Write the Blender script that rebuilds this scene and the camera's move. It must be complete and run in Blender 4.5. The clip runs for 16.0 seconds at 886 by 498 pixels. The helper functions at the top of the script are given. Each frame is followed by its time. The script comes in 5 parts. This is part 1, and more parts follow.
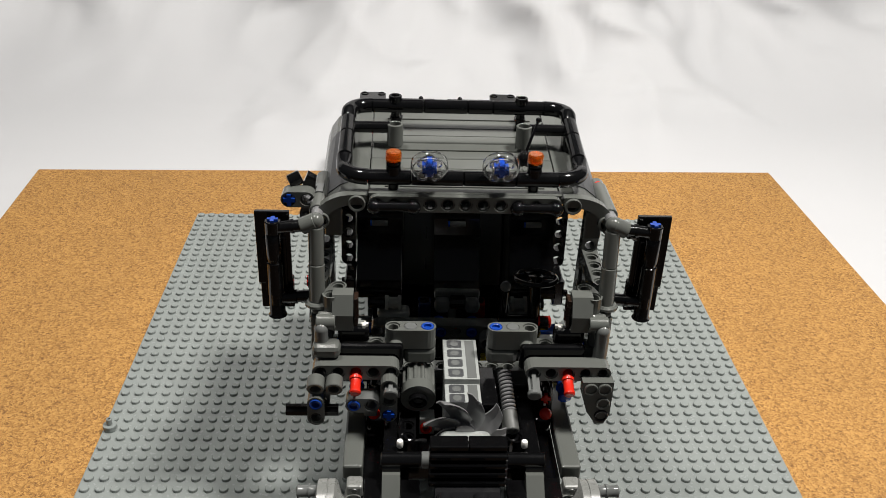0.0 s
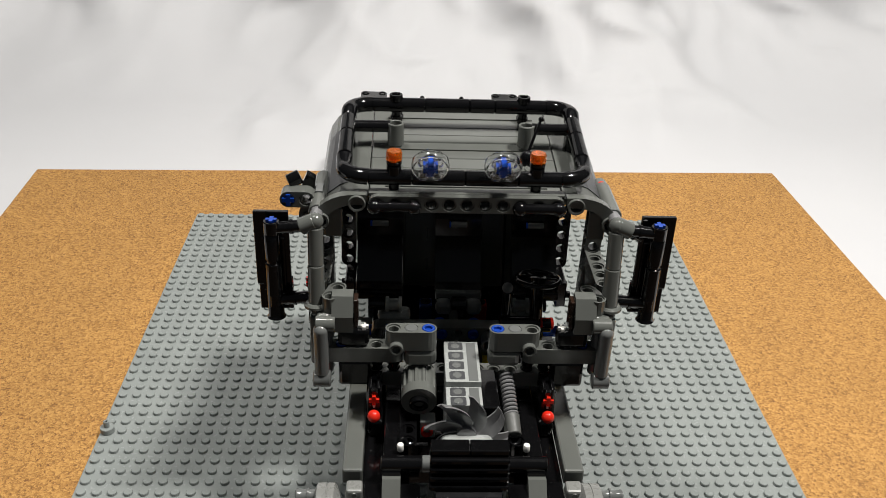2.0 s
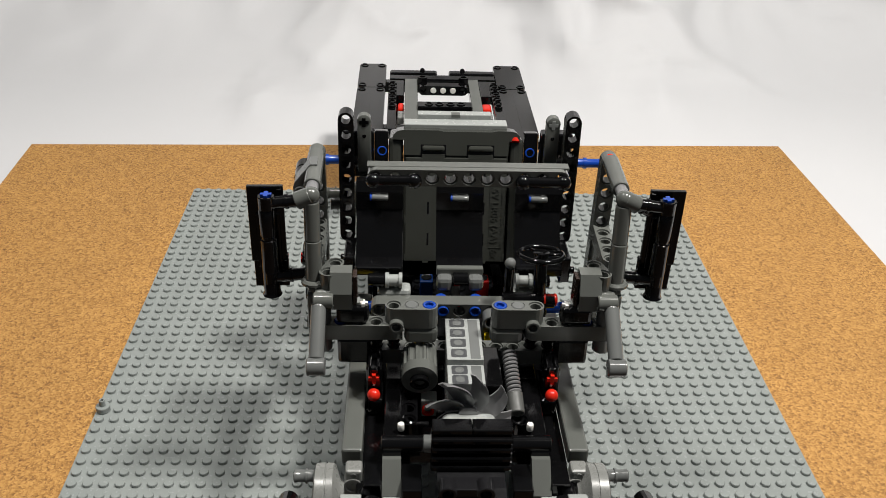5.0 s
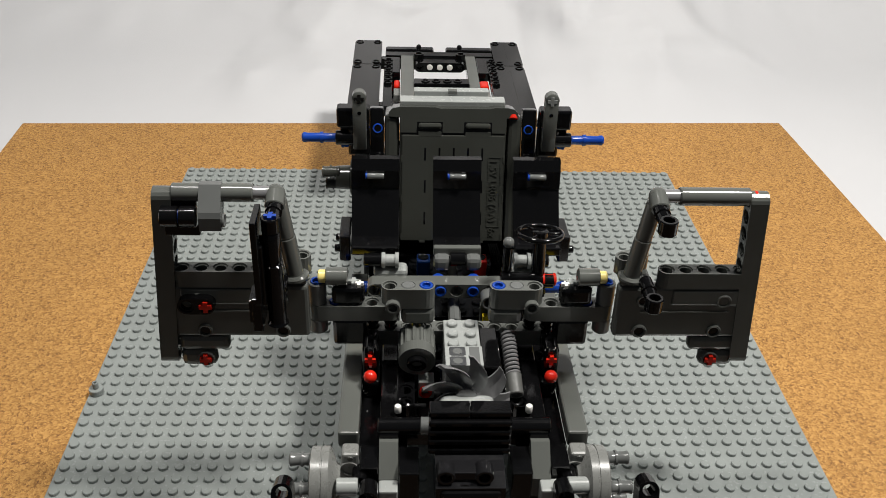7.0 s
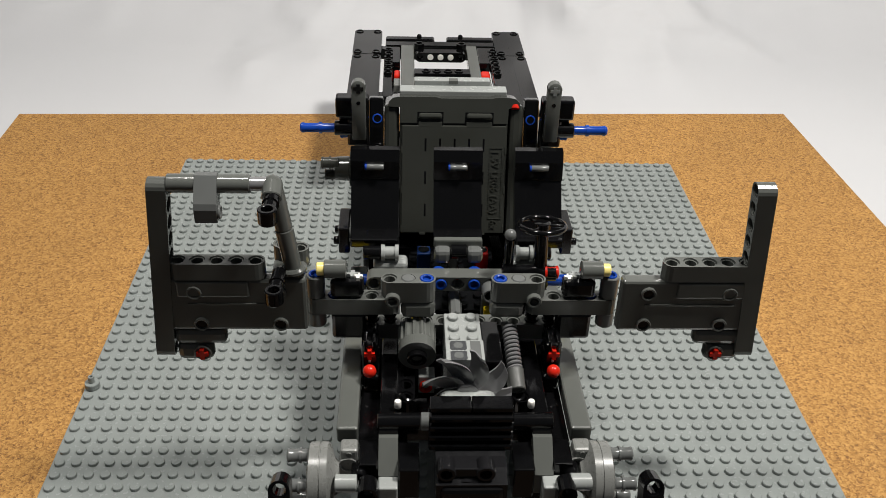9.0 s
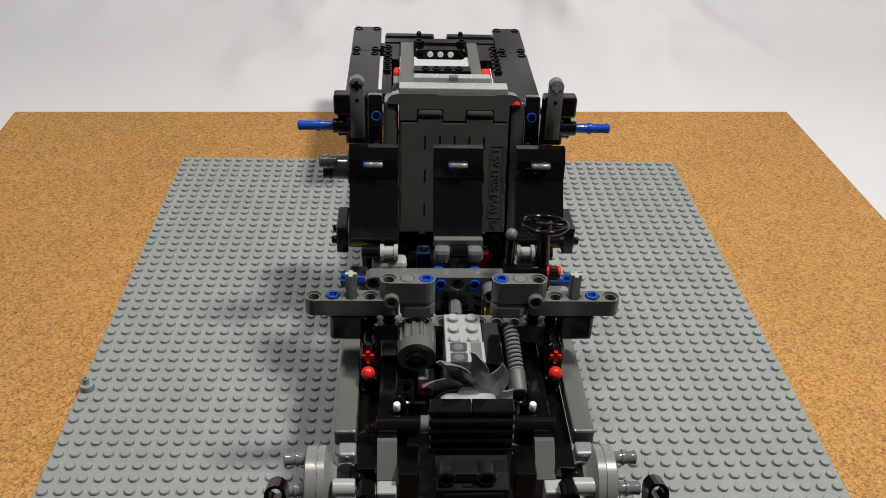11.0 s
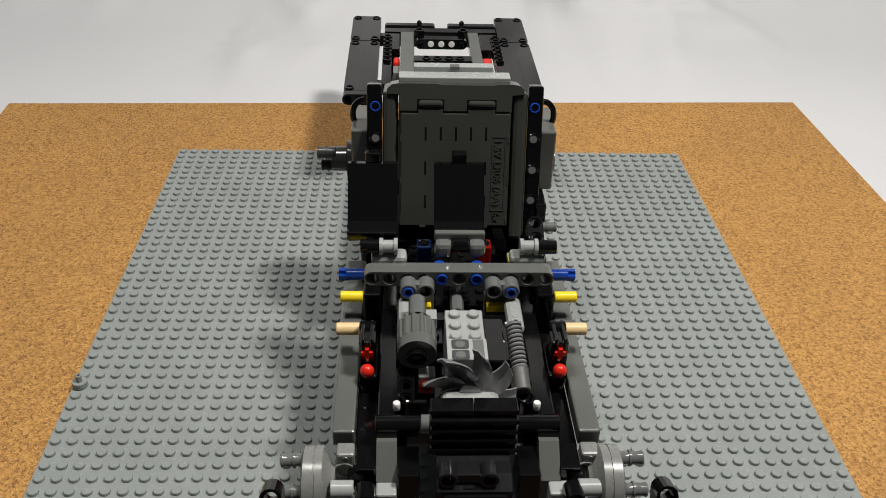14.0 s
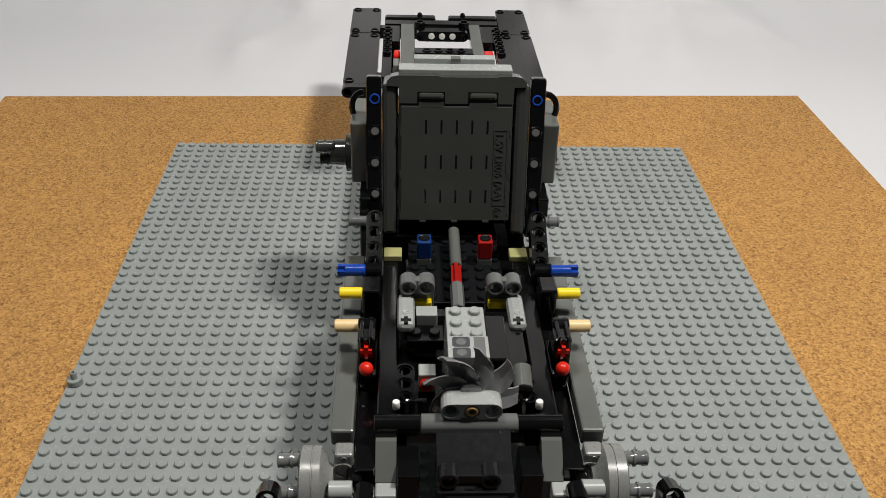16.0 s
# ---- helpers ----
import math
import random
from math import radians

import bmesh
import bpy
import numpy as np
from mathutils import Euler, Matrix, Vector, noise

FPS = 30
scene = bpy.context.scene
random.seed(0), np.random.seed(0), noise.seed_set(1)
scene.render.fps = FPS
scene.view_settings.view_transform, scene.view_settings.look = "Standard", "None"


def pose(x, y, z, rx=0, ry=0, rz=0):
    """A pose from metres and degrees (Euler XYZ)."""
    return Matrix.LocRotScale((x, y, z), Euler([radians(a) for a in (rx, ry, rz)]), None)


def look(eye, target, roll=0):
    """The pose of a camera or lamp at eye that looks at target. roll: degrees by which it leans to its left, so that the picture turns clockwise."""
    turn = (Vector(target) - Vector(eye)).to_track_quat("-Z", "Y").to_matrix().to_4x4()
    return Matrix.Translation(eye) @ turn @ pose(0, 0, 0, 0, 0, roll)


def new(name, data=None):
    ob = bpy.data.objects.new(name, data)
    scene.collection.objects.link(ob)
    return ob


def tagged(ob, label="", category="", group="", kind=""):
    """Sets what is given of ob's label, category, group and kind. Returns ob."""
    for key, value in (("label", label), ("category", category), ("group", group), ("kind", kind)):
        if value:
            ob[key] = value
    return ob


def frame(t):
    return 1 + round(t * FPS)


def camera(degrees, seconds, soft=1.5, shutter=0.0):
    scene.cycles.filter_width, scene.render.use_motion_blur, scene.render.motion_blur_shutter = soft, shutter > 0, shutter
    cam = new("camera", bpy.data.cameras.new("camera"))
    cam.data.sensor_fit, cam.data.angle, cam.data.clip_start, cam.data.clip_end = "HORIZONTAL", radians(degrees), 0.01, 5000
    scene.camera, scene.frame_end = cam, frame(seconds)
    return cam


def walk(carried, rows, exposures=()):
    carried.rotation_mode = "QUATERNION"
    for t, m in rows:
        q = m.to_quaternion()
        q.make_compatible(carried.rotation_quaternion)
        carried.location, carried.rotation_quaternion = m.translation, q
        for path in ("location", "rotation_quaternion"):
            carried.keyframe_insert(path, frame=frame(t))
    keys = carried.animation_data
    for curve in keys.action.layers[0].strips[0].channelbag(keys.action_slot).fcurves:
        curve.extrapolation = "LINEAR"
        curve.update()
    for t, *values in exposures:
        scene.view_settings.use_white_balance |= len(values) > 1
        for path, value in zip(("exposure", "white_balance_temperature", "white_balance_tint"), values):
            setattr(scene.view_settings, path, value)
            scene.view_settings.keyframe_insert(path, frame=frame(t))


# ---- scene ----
cam = camera(51.6, 16.0, soft=0.2)
PATH = [
    (0, (-0.0245, -0.4850, 0.3515), (0.0208, 0.3861, -0.1374), 2.21),
    (0.5, (-0.0244, -0.4838, 0.3508), (0.0208, 0.3879, -0.1372), 2.24),
    (1, (-0.0244, -0.4825, 0.3501), (0.0206, 0.3893, -0.1376), 2.26),
    (1.5, (-0.0243, -0.4812, 0.3494), (0.0203, 0.3908, -0.1381), 2.23),
    (2, (-0.0242, -0.4798, 0.3486), (0.0197, 0.3918, -0.1396), 2.22),
    (2.5, (-0.0241, -0.4784, 0.3477), (0.0191, 0.3924, -0.1421), 2.20),
    (3, (-0.0241, -0.4768, 0.3468), (0.0188, 0.3923, -0.1460), 2.17),
    (3.5, (-0.0240, -0.4752, 0.3459), (0.0183, 0.3918, -0.1506), 2.15),
    (4, (-0.0239, -0.4735, 0.3449), (0.0176, 0.3911, -0.1558), 2.12),
    (6.5, (-0.0232, -0.4651, 0.3397), (0.0225, 0.3835, -0.1874), 1.96),
    (7, (-0.0231, -0.4634, 0.3388), (0.0227, 0.3829, -0.1919), 1.98),
    (7.5, (-0.0230, -0.4618, 0.3378), (0.0225, 0.3825, -0.1961), 1.97),
    (8, (-0.0229, -0.4602, 0.3369), (0.0224, 0.3825, -0.1996), 1.98),
    (8.5, (-0.0228, -0.4586, 0.3359), (0.0224, 0.3831, -0.2021), 1.96),
    (9, (-0.0227, -0.4570, 0.3350), (0.0223, 0.3846, -0.2032), 1.97),
    (11.5, (-0.0222, -0.4488, 0.3305), (0.0227, 0.3913, -0.2101), 1.97),
    (12, (-0.0221, -0.4471, 0.3295), (0.0225, 0.3923, -0.2122), 1.96),
    (12.5, (-0.0220, -0.4454, 0.3286), (0.0223, 0.3935, -0.2139), 1.96),
    (13, (-0.0219, -0.4437, 0.3276), (0.0225, 0.3944, -0.2162), 1.93),
    (13.5, (-0.0219, -0.4420, 0.3266), (0.0221, 0.3954, -0.2183), 1.91),
    (14, (-0.0218, -0.4402, 0.3256), (0.0221, 0.3961, -0.2208), 1.88),
    (14.5, (-0.0217, -0.4385, 0.3246), (0.0220, 0.3970, -0.2231), 1.91),
    (15, (-0.0216, -0.4367, 0.3237), (0.0220, 0.3979, -0.2254), 1.90),
    (15.5, (-0.0215, -0.4350, 0.3227), (0.0216, 0.3988, -0.2276), 1.92),
    (16, (-0.0214, -0.4332, 0.3217), (0.0217, 0.3997, -0.2301), 1.89),
]
walk(cam, [(t, look(eye, target, roll)) for t, eye, target, roll in PATH], [(0, 0.0), (4, -0.03), (7, -0.14), (12, -0.27), (16, -0.34)])

# world and light
world = bpy.data.worlds.new("room_light")
scene.world = world
world.use_nodes = True
world.node_tree.nodes["Background"].inputs[0].default_value = (0.84, 0.92, 1.0, 1)
world.node_tree.nodes["Background"].inputs[1].default_value = 0.05


def area_lamp(name, m, sx, sy, watts, colour, spread=180):
    d = bpy.data.lights.new(name, "AREA")
    d.shape, d.size, d.size_y, d.energy, d.color = "RECTANGLE", sx, sy, watts, colour
    d.spread = radians(spread)
    ob = new(name, d)
    ob.matrix_world = m
    return ob


# unseen fill light, added only to brighten the cloth
area_lamp("backdrop_lamp", look((0.12, 0.30, 1.15), (0.0, 0.66, 0.15)), 0.8, 0.4, 0.22, (0.98, 0.975, 0.985))
area_lamp("main_lamp", look((0.46, -0.17, 1.18), (0.02, -0.06, 0.0)), 0.16, 0.16, 19.4, (1.0, 0.965, 0.915))
area_lamp("second_lamp", look((-0.25, -0.06, 1.18), (0.0, -0.06, 0.0)), 0.16, 0.16, 8.2, (1.0, 0.965, 0.915))


# ---- materials ----
def nodes_of(name):
    m = bpy.data.materials.new(name)
    m.use_nodes = True
    nt = m.node_tree
    return m, nt, nt.nodes["Principled BSDF"]


def link(nt, a, b):
    nt.links.new(a, b)


def plastic(name, col, rough=0.22, clear=0.0, metal=0.0, gloss=0.5):
    """Moulded plastic: faint colour drift, fine scuffs in the gloss and a slight unevenness."""
    m, nt, b = nodes_of(name)
    co = nt.nodes.new("ShaderNodeTexCoord")
    n1 = nt.nodes.new("ShaderNodeTexNoise")
    n1.inputs["Scale"].default_value, n1.inputs["Detail"].default_value = 45, 3
    n2 = nt.nodes.new("ShaderNodeTexNoise")
    n2.inputs["Scale"].default_value, n2.inputs["Detail"].default_value = 420, 5
    info = nt.nodes.new("ShaderNodeObjectInfo")
    for n in (n1, n2):
        link(nt, co.outputs["Object"], n.inputs["Vector"])
    add = nt.nodes.new("ShaderNodeMath")
    add.operation = "MULTIPLY_ADD"
    add.inputs[1].default_value = 0.25
    link(nt, info.outputs["Random"], add.inputs[0])
    link(nt, n1.outputs["Fac"], add.inputs[2])
    ramp = nt.nodes.new("ShaderNodeMapRange")
    ramp.inputs[1].default_value, ramp.inputs[2].default_value = 0.3, 0.95
    ramp.inputs[3].default_value, ramp.inputs[4].default_value = 0.9, 1.1
    link(nt, add.outputs[0], ramp.inputs[0])
    mix = nt.nodes.new("ShaderNodeMix")
    mix.data_type, mix.blend_type = "RGBA", "MULTIPLY"
    mix.inputs[0].default_value = 1.0
    mix.inputs[6].default_value = (*col, 1)
    link(nt, ramp.outputs[0], mix.inputs[7])
    link(nt, mix.outputs[2], b.inputs["Base Color"])
    rr = nt.nodes.new("ShaderNodeMapRange")
    rr.inputs[1].default_value, rr.inputs[2].default_value = 0.35, 0.75
    rr.inputs[3].default_value, rr.inputs[4].default_value = rough * 0.92, rough * 1.18
    link(nt, n2.outputs["Fac"], rr.inputs[0])
    link(nt, rr.outputs[0], b.inputs["Roughness"])
    bump = nt.nodes.new("ShaderNodeBump")
    bump.inputs["Strength"].default_value, bump.inputs["Distance"].default_value = 0.012, 0.0003
    link(nt, n1.outputs["Fac"], bump.inputs["Height"])
    link(nt, bump.outputs[0], b.inputs["Normal"])
    b.inputs["Metallic"].default_value = metal
    b.inputs["Transmission Weight"].default_value = clear
    b.inputs["IOR"].default_value = 1.5
    b.inputs["Specular IOR Level"].default_value = gloss
    return m


BLACK = plastic("black_plastic", (0.0030, 0.0030, 0.0033), 0.11, gloss=0.45)
DGREY = plastic("dark_grey_plastic", (0.098, 0.103, 0.095), 0.15)
MGREY = plastic("mid_grey_plastic", (0.115, 0.12, 0.117), 0.16)
LGREY = plastic("light_grey_plastic", (0.29, 0.305, 0.295), 0.25)
HUBGREY = plastic("hub_grey_plastic", (0.18, 0.184, 0.174), 0.28)
SILVER = plastic("silver_plastic", (0.27, 0.27, 0.275), 0.22, 0.0, 0.45)
WHITE = plastic("white_plastic", (0.78, 0.77, 0.73), 0.3)
BLUE = plastic("blue_plastic", (0.006, 0.045, 0.30), 0.2)
RED = plastic("red_plastic", (0.55, 0.018, 0.008), 0.22)
YELLOW = plastic("yellow_plastic", (0.75, 0.55, 0.015), 0.25)
TAN = plastic("tan_plastic", (0.66, 0.48, 0.24), 0.3)
OLIVE = plastic("olive_plastic", (0.30, 0.29, 0.12), 0.3)
GOLD = plastic("gold_plastic", (0.45, 0.30, 0.12), 0.3, 0.0, 0.5)
BROWN = plastic("brown_plastic", (0.02, 0.010, 0.006), 0.25)
PLATE = plastic("baseplate_grey", (0.252, 0.274, 0.264), 0.25)
CLEAR = plastic("clear_plastic", (0.96, 0.965, 0.98), 0.03, 1.0)
AMBER = plastic("amber_plastic", (0.85, 0.22, 0.012), 0.06, 0.8)
SMOKE = plastic("smoke_floor_plastic", (0.006, 0.0065, 0.0075), 0.22)
PALEYELLOW = plastic("pale_yellow_plastic", (0.80, 0.66, 0.22), 0.28)
# blue and red again, with the cab floor's shade put into the colour
SHADEBLUE = plastic("shaded_blue_plastic", (0.004, 0.028, 0.13), 0.25)
SHADERED = plastic("shaded_red_plastic", (0.26, 0.008, 0.006), 0.2)
MATT = plastic("matt_dark_grey_plastic", (0.07, 0.072, 0.068), 0.5)
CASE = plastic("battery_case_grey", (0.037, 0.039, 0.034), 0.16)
STICKER = plastic("dark_sticker", (0.05, 0.052, 0.055), 0.3)


def cork_material():
    m, nt, b = nodes_of("cork")
    co = nt.nodes.new("ShaderNodeTexCoord")
    v = nt.nodes.new("ShaderNodeTexVoronoi")
    v.inputs["Scale"].default_value = 860
    n = nt.nodes.new("ShaderNodeTexNoise")
    n.inputs["Scale"].default_value, n.inputs["Detail"].default_value = 520, 5
    big = nt.nodes.new("ShaderNodeTexNoise")
    big.inputs["Scale"].default_value, big.inputs["Detail"].default_value = 7, 3
    warp = nt.nodes.new("ShaderNodeMix")
    warp.data_type, warp.blend_type = "RGBA", "ADD"
    warp.inputs[0].default_value = 0.006
    link(nt, co.outputs["Object"], warp.inputs[6])
    link(nt, n.outputs["Color"], warp.inputs[7])
    link(nt, co.outputs["Object"], n.inputs["Vector"])
    link(nt, co.outputs["Object"], big.inputs["Vector"])
    link(nt, warp.outputs[2], v.inputs["Vector"])
    sep = nt.nodes.new("ShaderNodeSeparateColor")
    link(nt, v.outputs["Color"], sep.inputs[0])
    mixf = nt.nodes.new("ShaderNodeMix")
    mixf.inputs[0].default_value = 0.55
    link(nt, sep.outputs[0], mixf.inputs[2])
    link(nt, n.outputs["Fac"], mixf.inputs[3])
    ramp = nt.nodes.new("ShaderNodeValToRGB")
    e = ramp.color_ramp.elements
    e[0].position, e[0].color = 0.21, (0.15, 0.061, 0.015, 1)
    e[1].position, e[1].color = 0.81, (0.585, 0.325, 0.093, 1)
    mid = e.new(0.45)
    mid.color = (0.385, 0.19, 0.046, 1)
    link(nt, mixf.outputs[0], ramp.inputs[0])
    tone = nt.nodes.new("ShaderNodeMapRange")
    tone.inputs[3].default_value, tone.inputs[4].default_value = 0.8, 1.18
    link(nt, big.outputs["Fac"], tone.inputs[0])
    mul = nt.nodes.new("ShaderNodeMix")
    mul.data_type, mul.blend_type = "RGBA", "MULTIPLY"
    mul.inputs[0].default_value = 1
    link(nt, ramp.outputs[0], mul.inputs[6])
    link(nt, tone.outputs[0], mul.inputs[7])
    link(nt, mul.outputs[2], b.inputs["Base Color"])
    bump = nt.nodes.new("ShaderNodeBump")
    bump.inputs["Strength"].default_value, bump.inputs["Distance"].default_value = 0.8, 0.0009
    link(nt, mixf.outputs[0], bump.inputs["Height"])
    link(nt, bump.outputs[0], b.inputs["Normal"])
    b.inputs["Roughness"].default_value = 0.75
    return m


def cloth_material():
    m, nt, b = nodes_of("white_cloth")
    co = nt.nodes.new("ShaderNodeTexCoord")
    n = nt.nodes.new("ShaderNodeTexNoise")
    n.inputs["Scale"].default_value, n.inputs["Detail"].default_value = 3.0, 4
    fine = nt.nodes.new("ShaderNodeTexNoise")
    fine.inputs["Scale"].default_value, fine.inputs["Detail"].default_value = 900, 2
    for k in (n, fine):
        link(nt, co.outputs["Object"], k.inputs["Vector"])
    ramp = nt.nodes.new("ShaderNodeValToRGB")
    ramp.color_ramp.elements[0].color = (0.53, 0.535, 0.548, 1)
    ramp.color_ramp.elements[1].color = (0.615, 0.615, 0.625, 1)
    link(nt, n.outputs["Fac"], ramp.inputs[0])
    link(nt, ramp.outputs[0], b.inputs["Base Color"])
    bump = nt.nodes.new("ShaderNodeBump")
    bump.inputs["Strength"].default_value, bump.inputs["Distance"].default_value = 0.25, 0.0004
    link(nt, fine.outputs["Fac"], bump.inputs["Height"])
    link(nt, bump.outputs[0], b.inputs["Normal"])
    b.inputs["Roughness"].default_value = 0.85
    b.inputs["Sheen Weight"].default_value = 0.2
    return m


GEARBOX = plastic("gearbox_grey", (0.010, 0.010, 0.011), 0.16, gloss=0.4)
CORK, CLOTH = cork_material(), cloth_material()

# ---- geometry in units of one stud (8 mm); x from the truck's middle, D moves it back ----
S, C, D = 0.008, 0.53, 0.05
ORIGIN = {}
LEAVE, DOORS = [], []


def place(x, y, z):
    return Vector(((x + C) * S, (y + D) * S, z * S))


def thing(name, at, label, category, group=""):
    ob = new(name)
    ob.empty_display_size = 0.01
    ob.location = place(*at)
    ORIGIN[ob] = Vector(at)
    return tagged(ob, label, category, group)


def part(name, bm, material, parent, label="", smooth=False):
    o = ORIGIN[parent]
    bmesh.ops.recalc_face_normals(bm, faces=bm.faces)
    bm.transform(Matrix.Scale(S, 4) @ Matrix.Translation(-o))
    me = bpy.data.meshes.new(name)
    bm.to_mesh(me)
    bm.free()
    me.materials.append(material)
    if smooth:
        for p in me.polygons:
            p.use_smooth = True
        me.set_sharp_from_angle(angle=radians(38))
    ob = new(name, me)
    ob.parent = parent
    ORIGIN[ob] = o
    return tagged(ob, label)


def leave(ob, t):
    """ob is taken off just before t seconds."""
    LEAVE.append((ob, t))
    return ob


def grow(bm, verts, faces):
    vs = [bm.verts.new(v) for v in verts]
    for f in faces:
        bm.faces.new([vs[i] for i in f])


def box(x0, x1, y0, y1, z0, z1, b=0.06, bm=None, m=None):
    k = bmesh.new()
    bmesh.ops.create_cube(k, size=1.0)
    k.transform(Matrix.Translation(((x0 + x1) / 2, (y0 + y1) / 2, (z0 + z1) / 2)) @ Matrix.Diagonal((x1 - x0, y1 - y0, z1 - z0, 1)))
    if b:
        bmesh.ops.bevel(k, geom=k.edges[:], offset=b, segments=2, affect="EDGES", profile=0.5)
    if m:
        k.transform(m)
    return merge(bm, k)


def merge(bm, k):
    if bm is None:
        return k
    k.verts.index_update()
    grow(bm, [v.co for v in k.verts], [[v.index for v in f.verts] for f in k.faces])
    k.free()
    return bm


def basis(d):
    d = Vector(d).normalized()
    a = d.cross(Vector((0, 0, 1)) if abs(d.z) < 0.9 else Vector((1, 0, 0))).normalized()
    return d, a, d.cross(a)


def turned(p0, p1, prof, seg=20, bm=None):
    """A turned solid from p0 to p1; prof: (share of the way, radius) pairs, closed by discs."""
    bm = bm or bmesh.new()
    p0, p1 = Vector(p0), Vector(p1)
    d, a, c = basis(p1 - p0)
    verts, faces = [], []
    for s, r in prof:
        for i in range(seg):
            w = 2 * math.pi * i / seg
            verts.append(p0 + (p1 - p0) * s + (a * math.cos(w) + c * math.sin(w)) * r)
    n = len(prof)
    for j in range(n - 1):
        for i in range(seg):
            k = (i + 1) % seg
            faces.append((j * seg + i, j * seg + k, (j + 1) * seg + k, (j + 1) * seg + i))
    faces.append(tuple(range(seg)))
    faces.append(tuple((n - 1) * seg + i for i in range(seg)))
    grow(bm, verts, faces)
    return bm


def rod(p0, p1, r, seg=18, bm=None):
    L = (Vector(p1) - Vector(p0)).length
    e = min(0.05, r * 0.3) / L
    return turned(p0, p1, [(0, r * 0.85), (e, r), (1 - e, r), (1, r * 0.85)], seg, bm)


def tube(p0, p1, r, hole, seg=20, bm=None):
    """A cylinder with a round hole right through it."""
    bm = bm or bmesh.new()
    p0, p1 = Vector(p0), Vector(p1)
    d, a, c = basis(p1 - p0)
    e = 0.05 / (p1 - p0).length
    prof = [(0, r - 0.04), (e, r), (1 - e, r), (1, r - 0.04), (1, hole + 0.03), (1 - e * 0.5, hole), (e * 0.5, hole), (0, hole + 0.03)]
    verts, faces, n = [], [], len(prof)
    for q, w in prof:
        for i in range(seg):
            t = 2 * math.pi * i / seg
            verts.append(p0 + (p1 - p0) * q + (a * math.cos(t) + c * math.sin(t)) * w)
    for j in range(n):
        for i in range(seg):
            k, m = (i + 1) % seg, (j + 1) % n
            faces.append((j * seg + i, j * seg + k, m * seg + k, m * seg + i))
    grow(bm, verts, faces)
    return bm


def bush(p0, p1, r, hole=0.6, depth=0.5, seg=20, bm=None):
    """A cylinder with a round hole sunk into both ends."""
    L = (Vector(p1) - Vector(p0)).length
    e, h = 0.05 / L, min(0.45, depth / L)
    if depth == 0.5:
        return tube(p0, p1, r, r * hole, seg, bm)
    return turned(p0, p1, [(h, 0.001), (h, r * hole), (e * 0.5, r * hole), (0, r * hole + 0.04), (0, r - 0.04), (e, r), (1 - e, r), (1, r - 0.04), (1, r * hole + 0.04), (1 - e * 0.5, r * hole), (1 - h, r * hole), (1 - h, 0.001)], seg, bm)


def peg(p0, p1, r=0.3, bm=None):
    """A connector peg: collar in the middle, split and lipped ends."""
    bm = bm or bmesh.new()
    p0, p1 = Vector(p0), Vector(p1)
    turned(p0, p1, [(0, r * 0.8), (0.04, r * 1.1), (0.1, r * 1.1), (0.13, r), (0.46, r), (0.46, r * 1.25), (0.54, r * 1.25), (0.54, r), (0.87, r), (0.9, r * 1.1), (0.96, r * 1.1), (1, r * 0.8)], 16, bm)
    return bm


def cross_axle(p0, p1, r=0.3, bm=None):
    bm = bm or bmesh.new()
    p0, p1 = Vector(p0), Vector(p1)
    d, a, c = basis(p1 - p0)
    w = r * 0.36
    out = [(r, w), (w, w), (w, r), (-w, r), (-w, w), (-r, w), (-r, -w), (-w, -w), (-w, -r), (w, -r), (w, -w), (r, -w)]
    verts = [p + a * u + c * v for p in (p0, p1) for u, v in out]
    n = len(out)
    faces = [(i, (i + 1) % n, n + (i + 1) % n, n + i) for i in range(n)] + [tuple(range(n)), tuple(range(n, 2 * n))]
    grow(bm, verts, faces)
    return bm


def ball(c, r, bm=None):
    k = bmesh.new()
    bmesh.ops.create_uvsphere(k, u_segments=18, v_segments=10, radius=r, matrix=Matrix.Translation(c))
    return merge(bm, k)


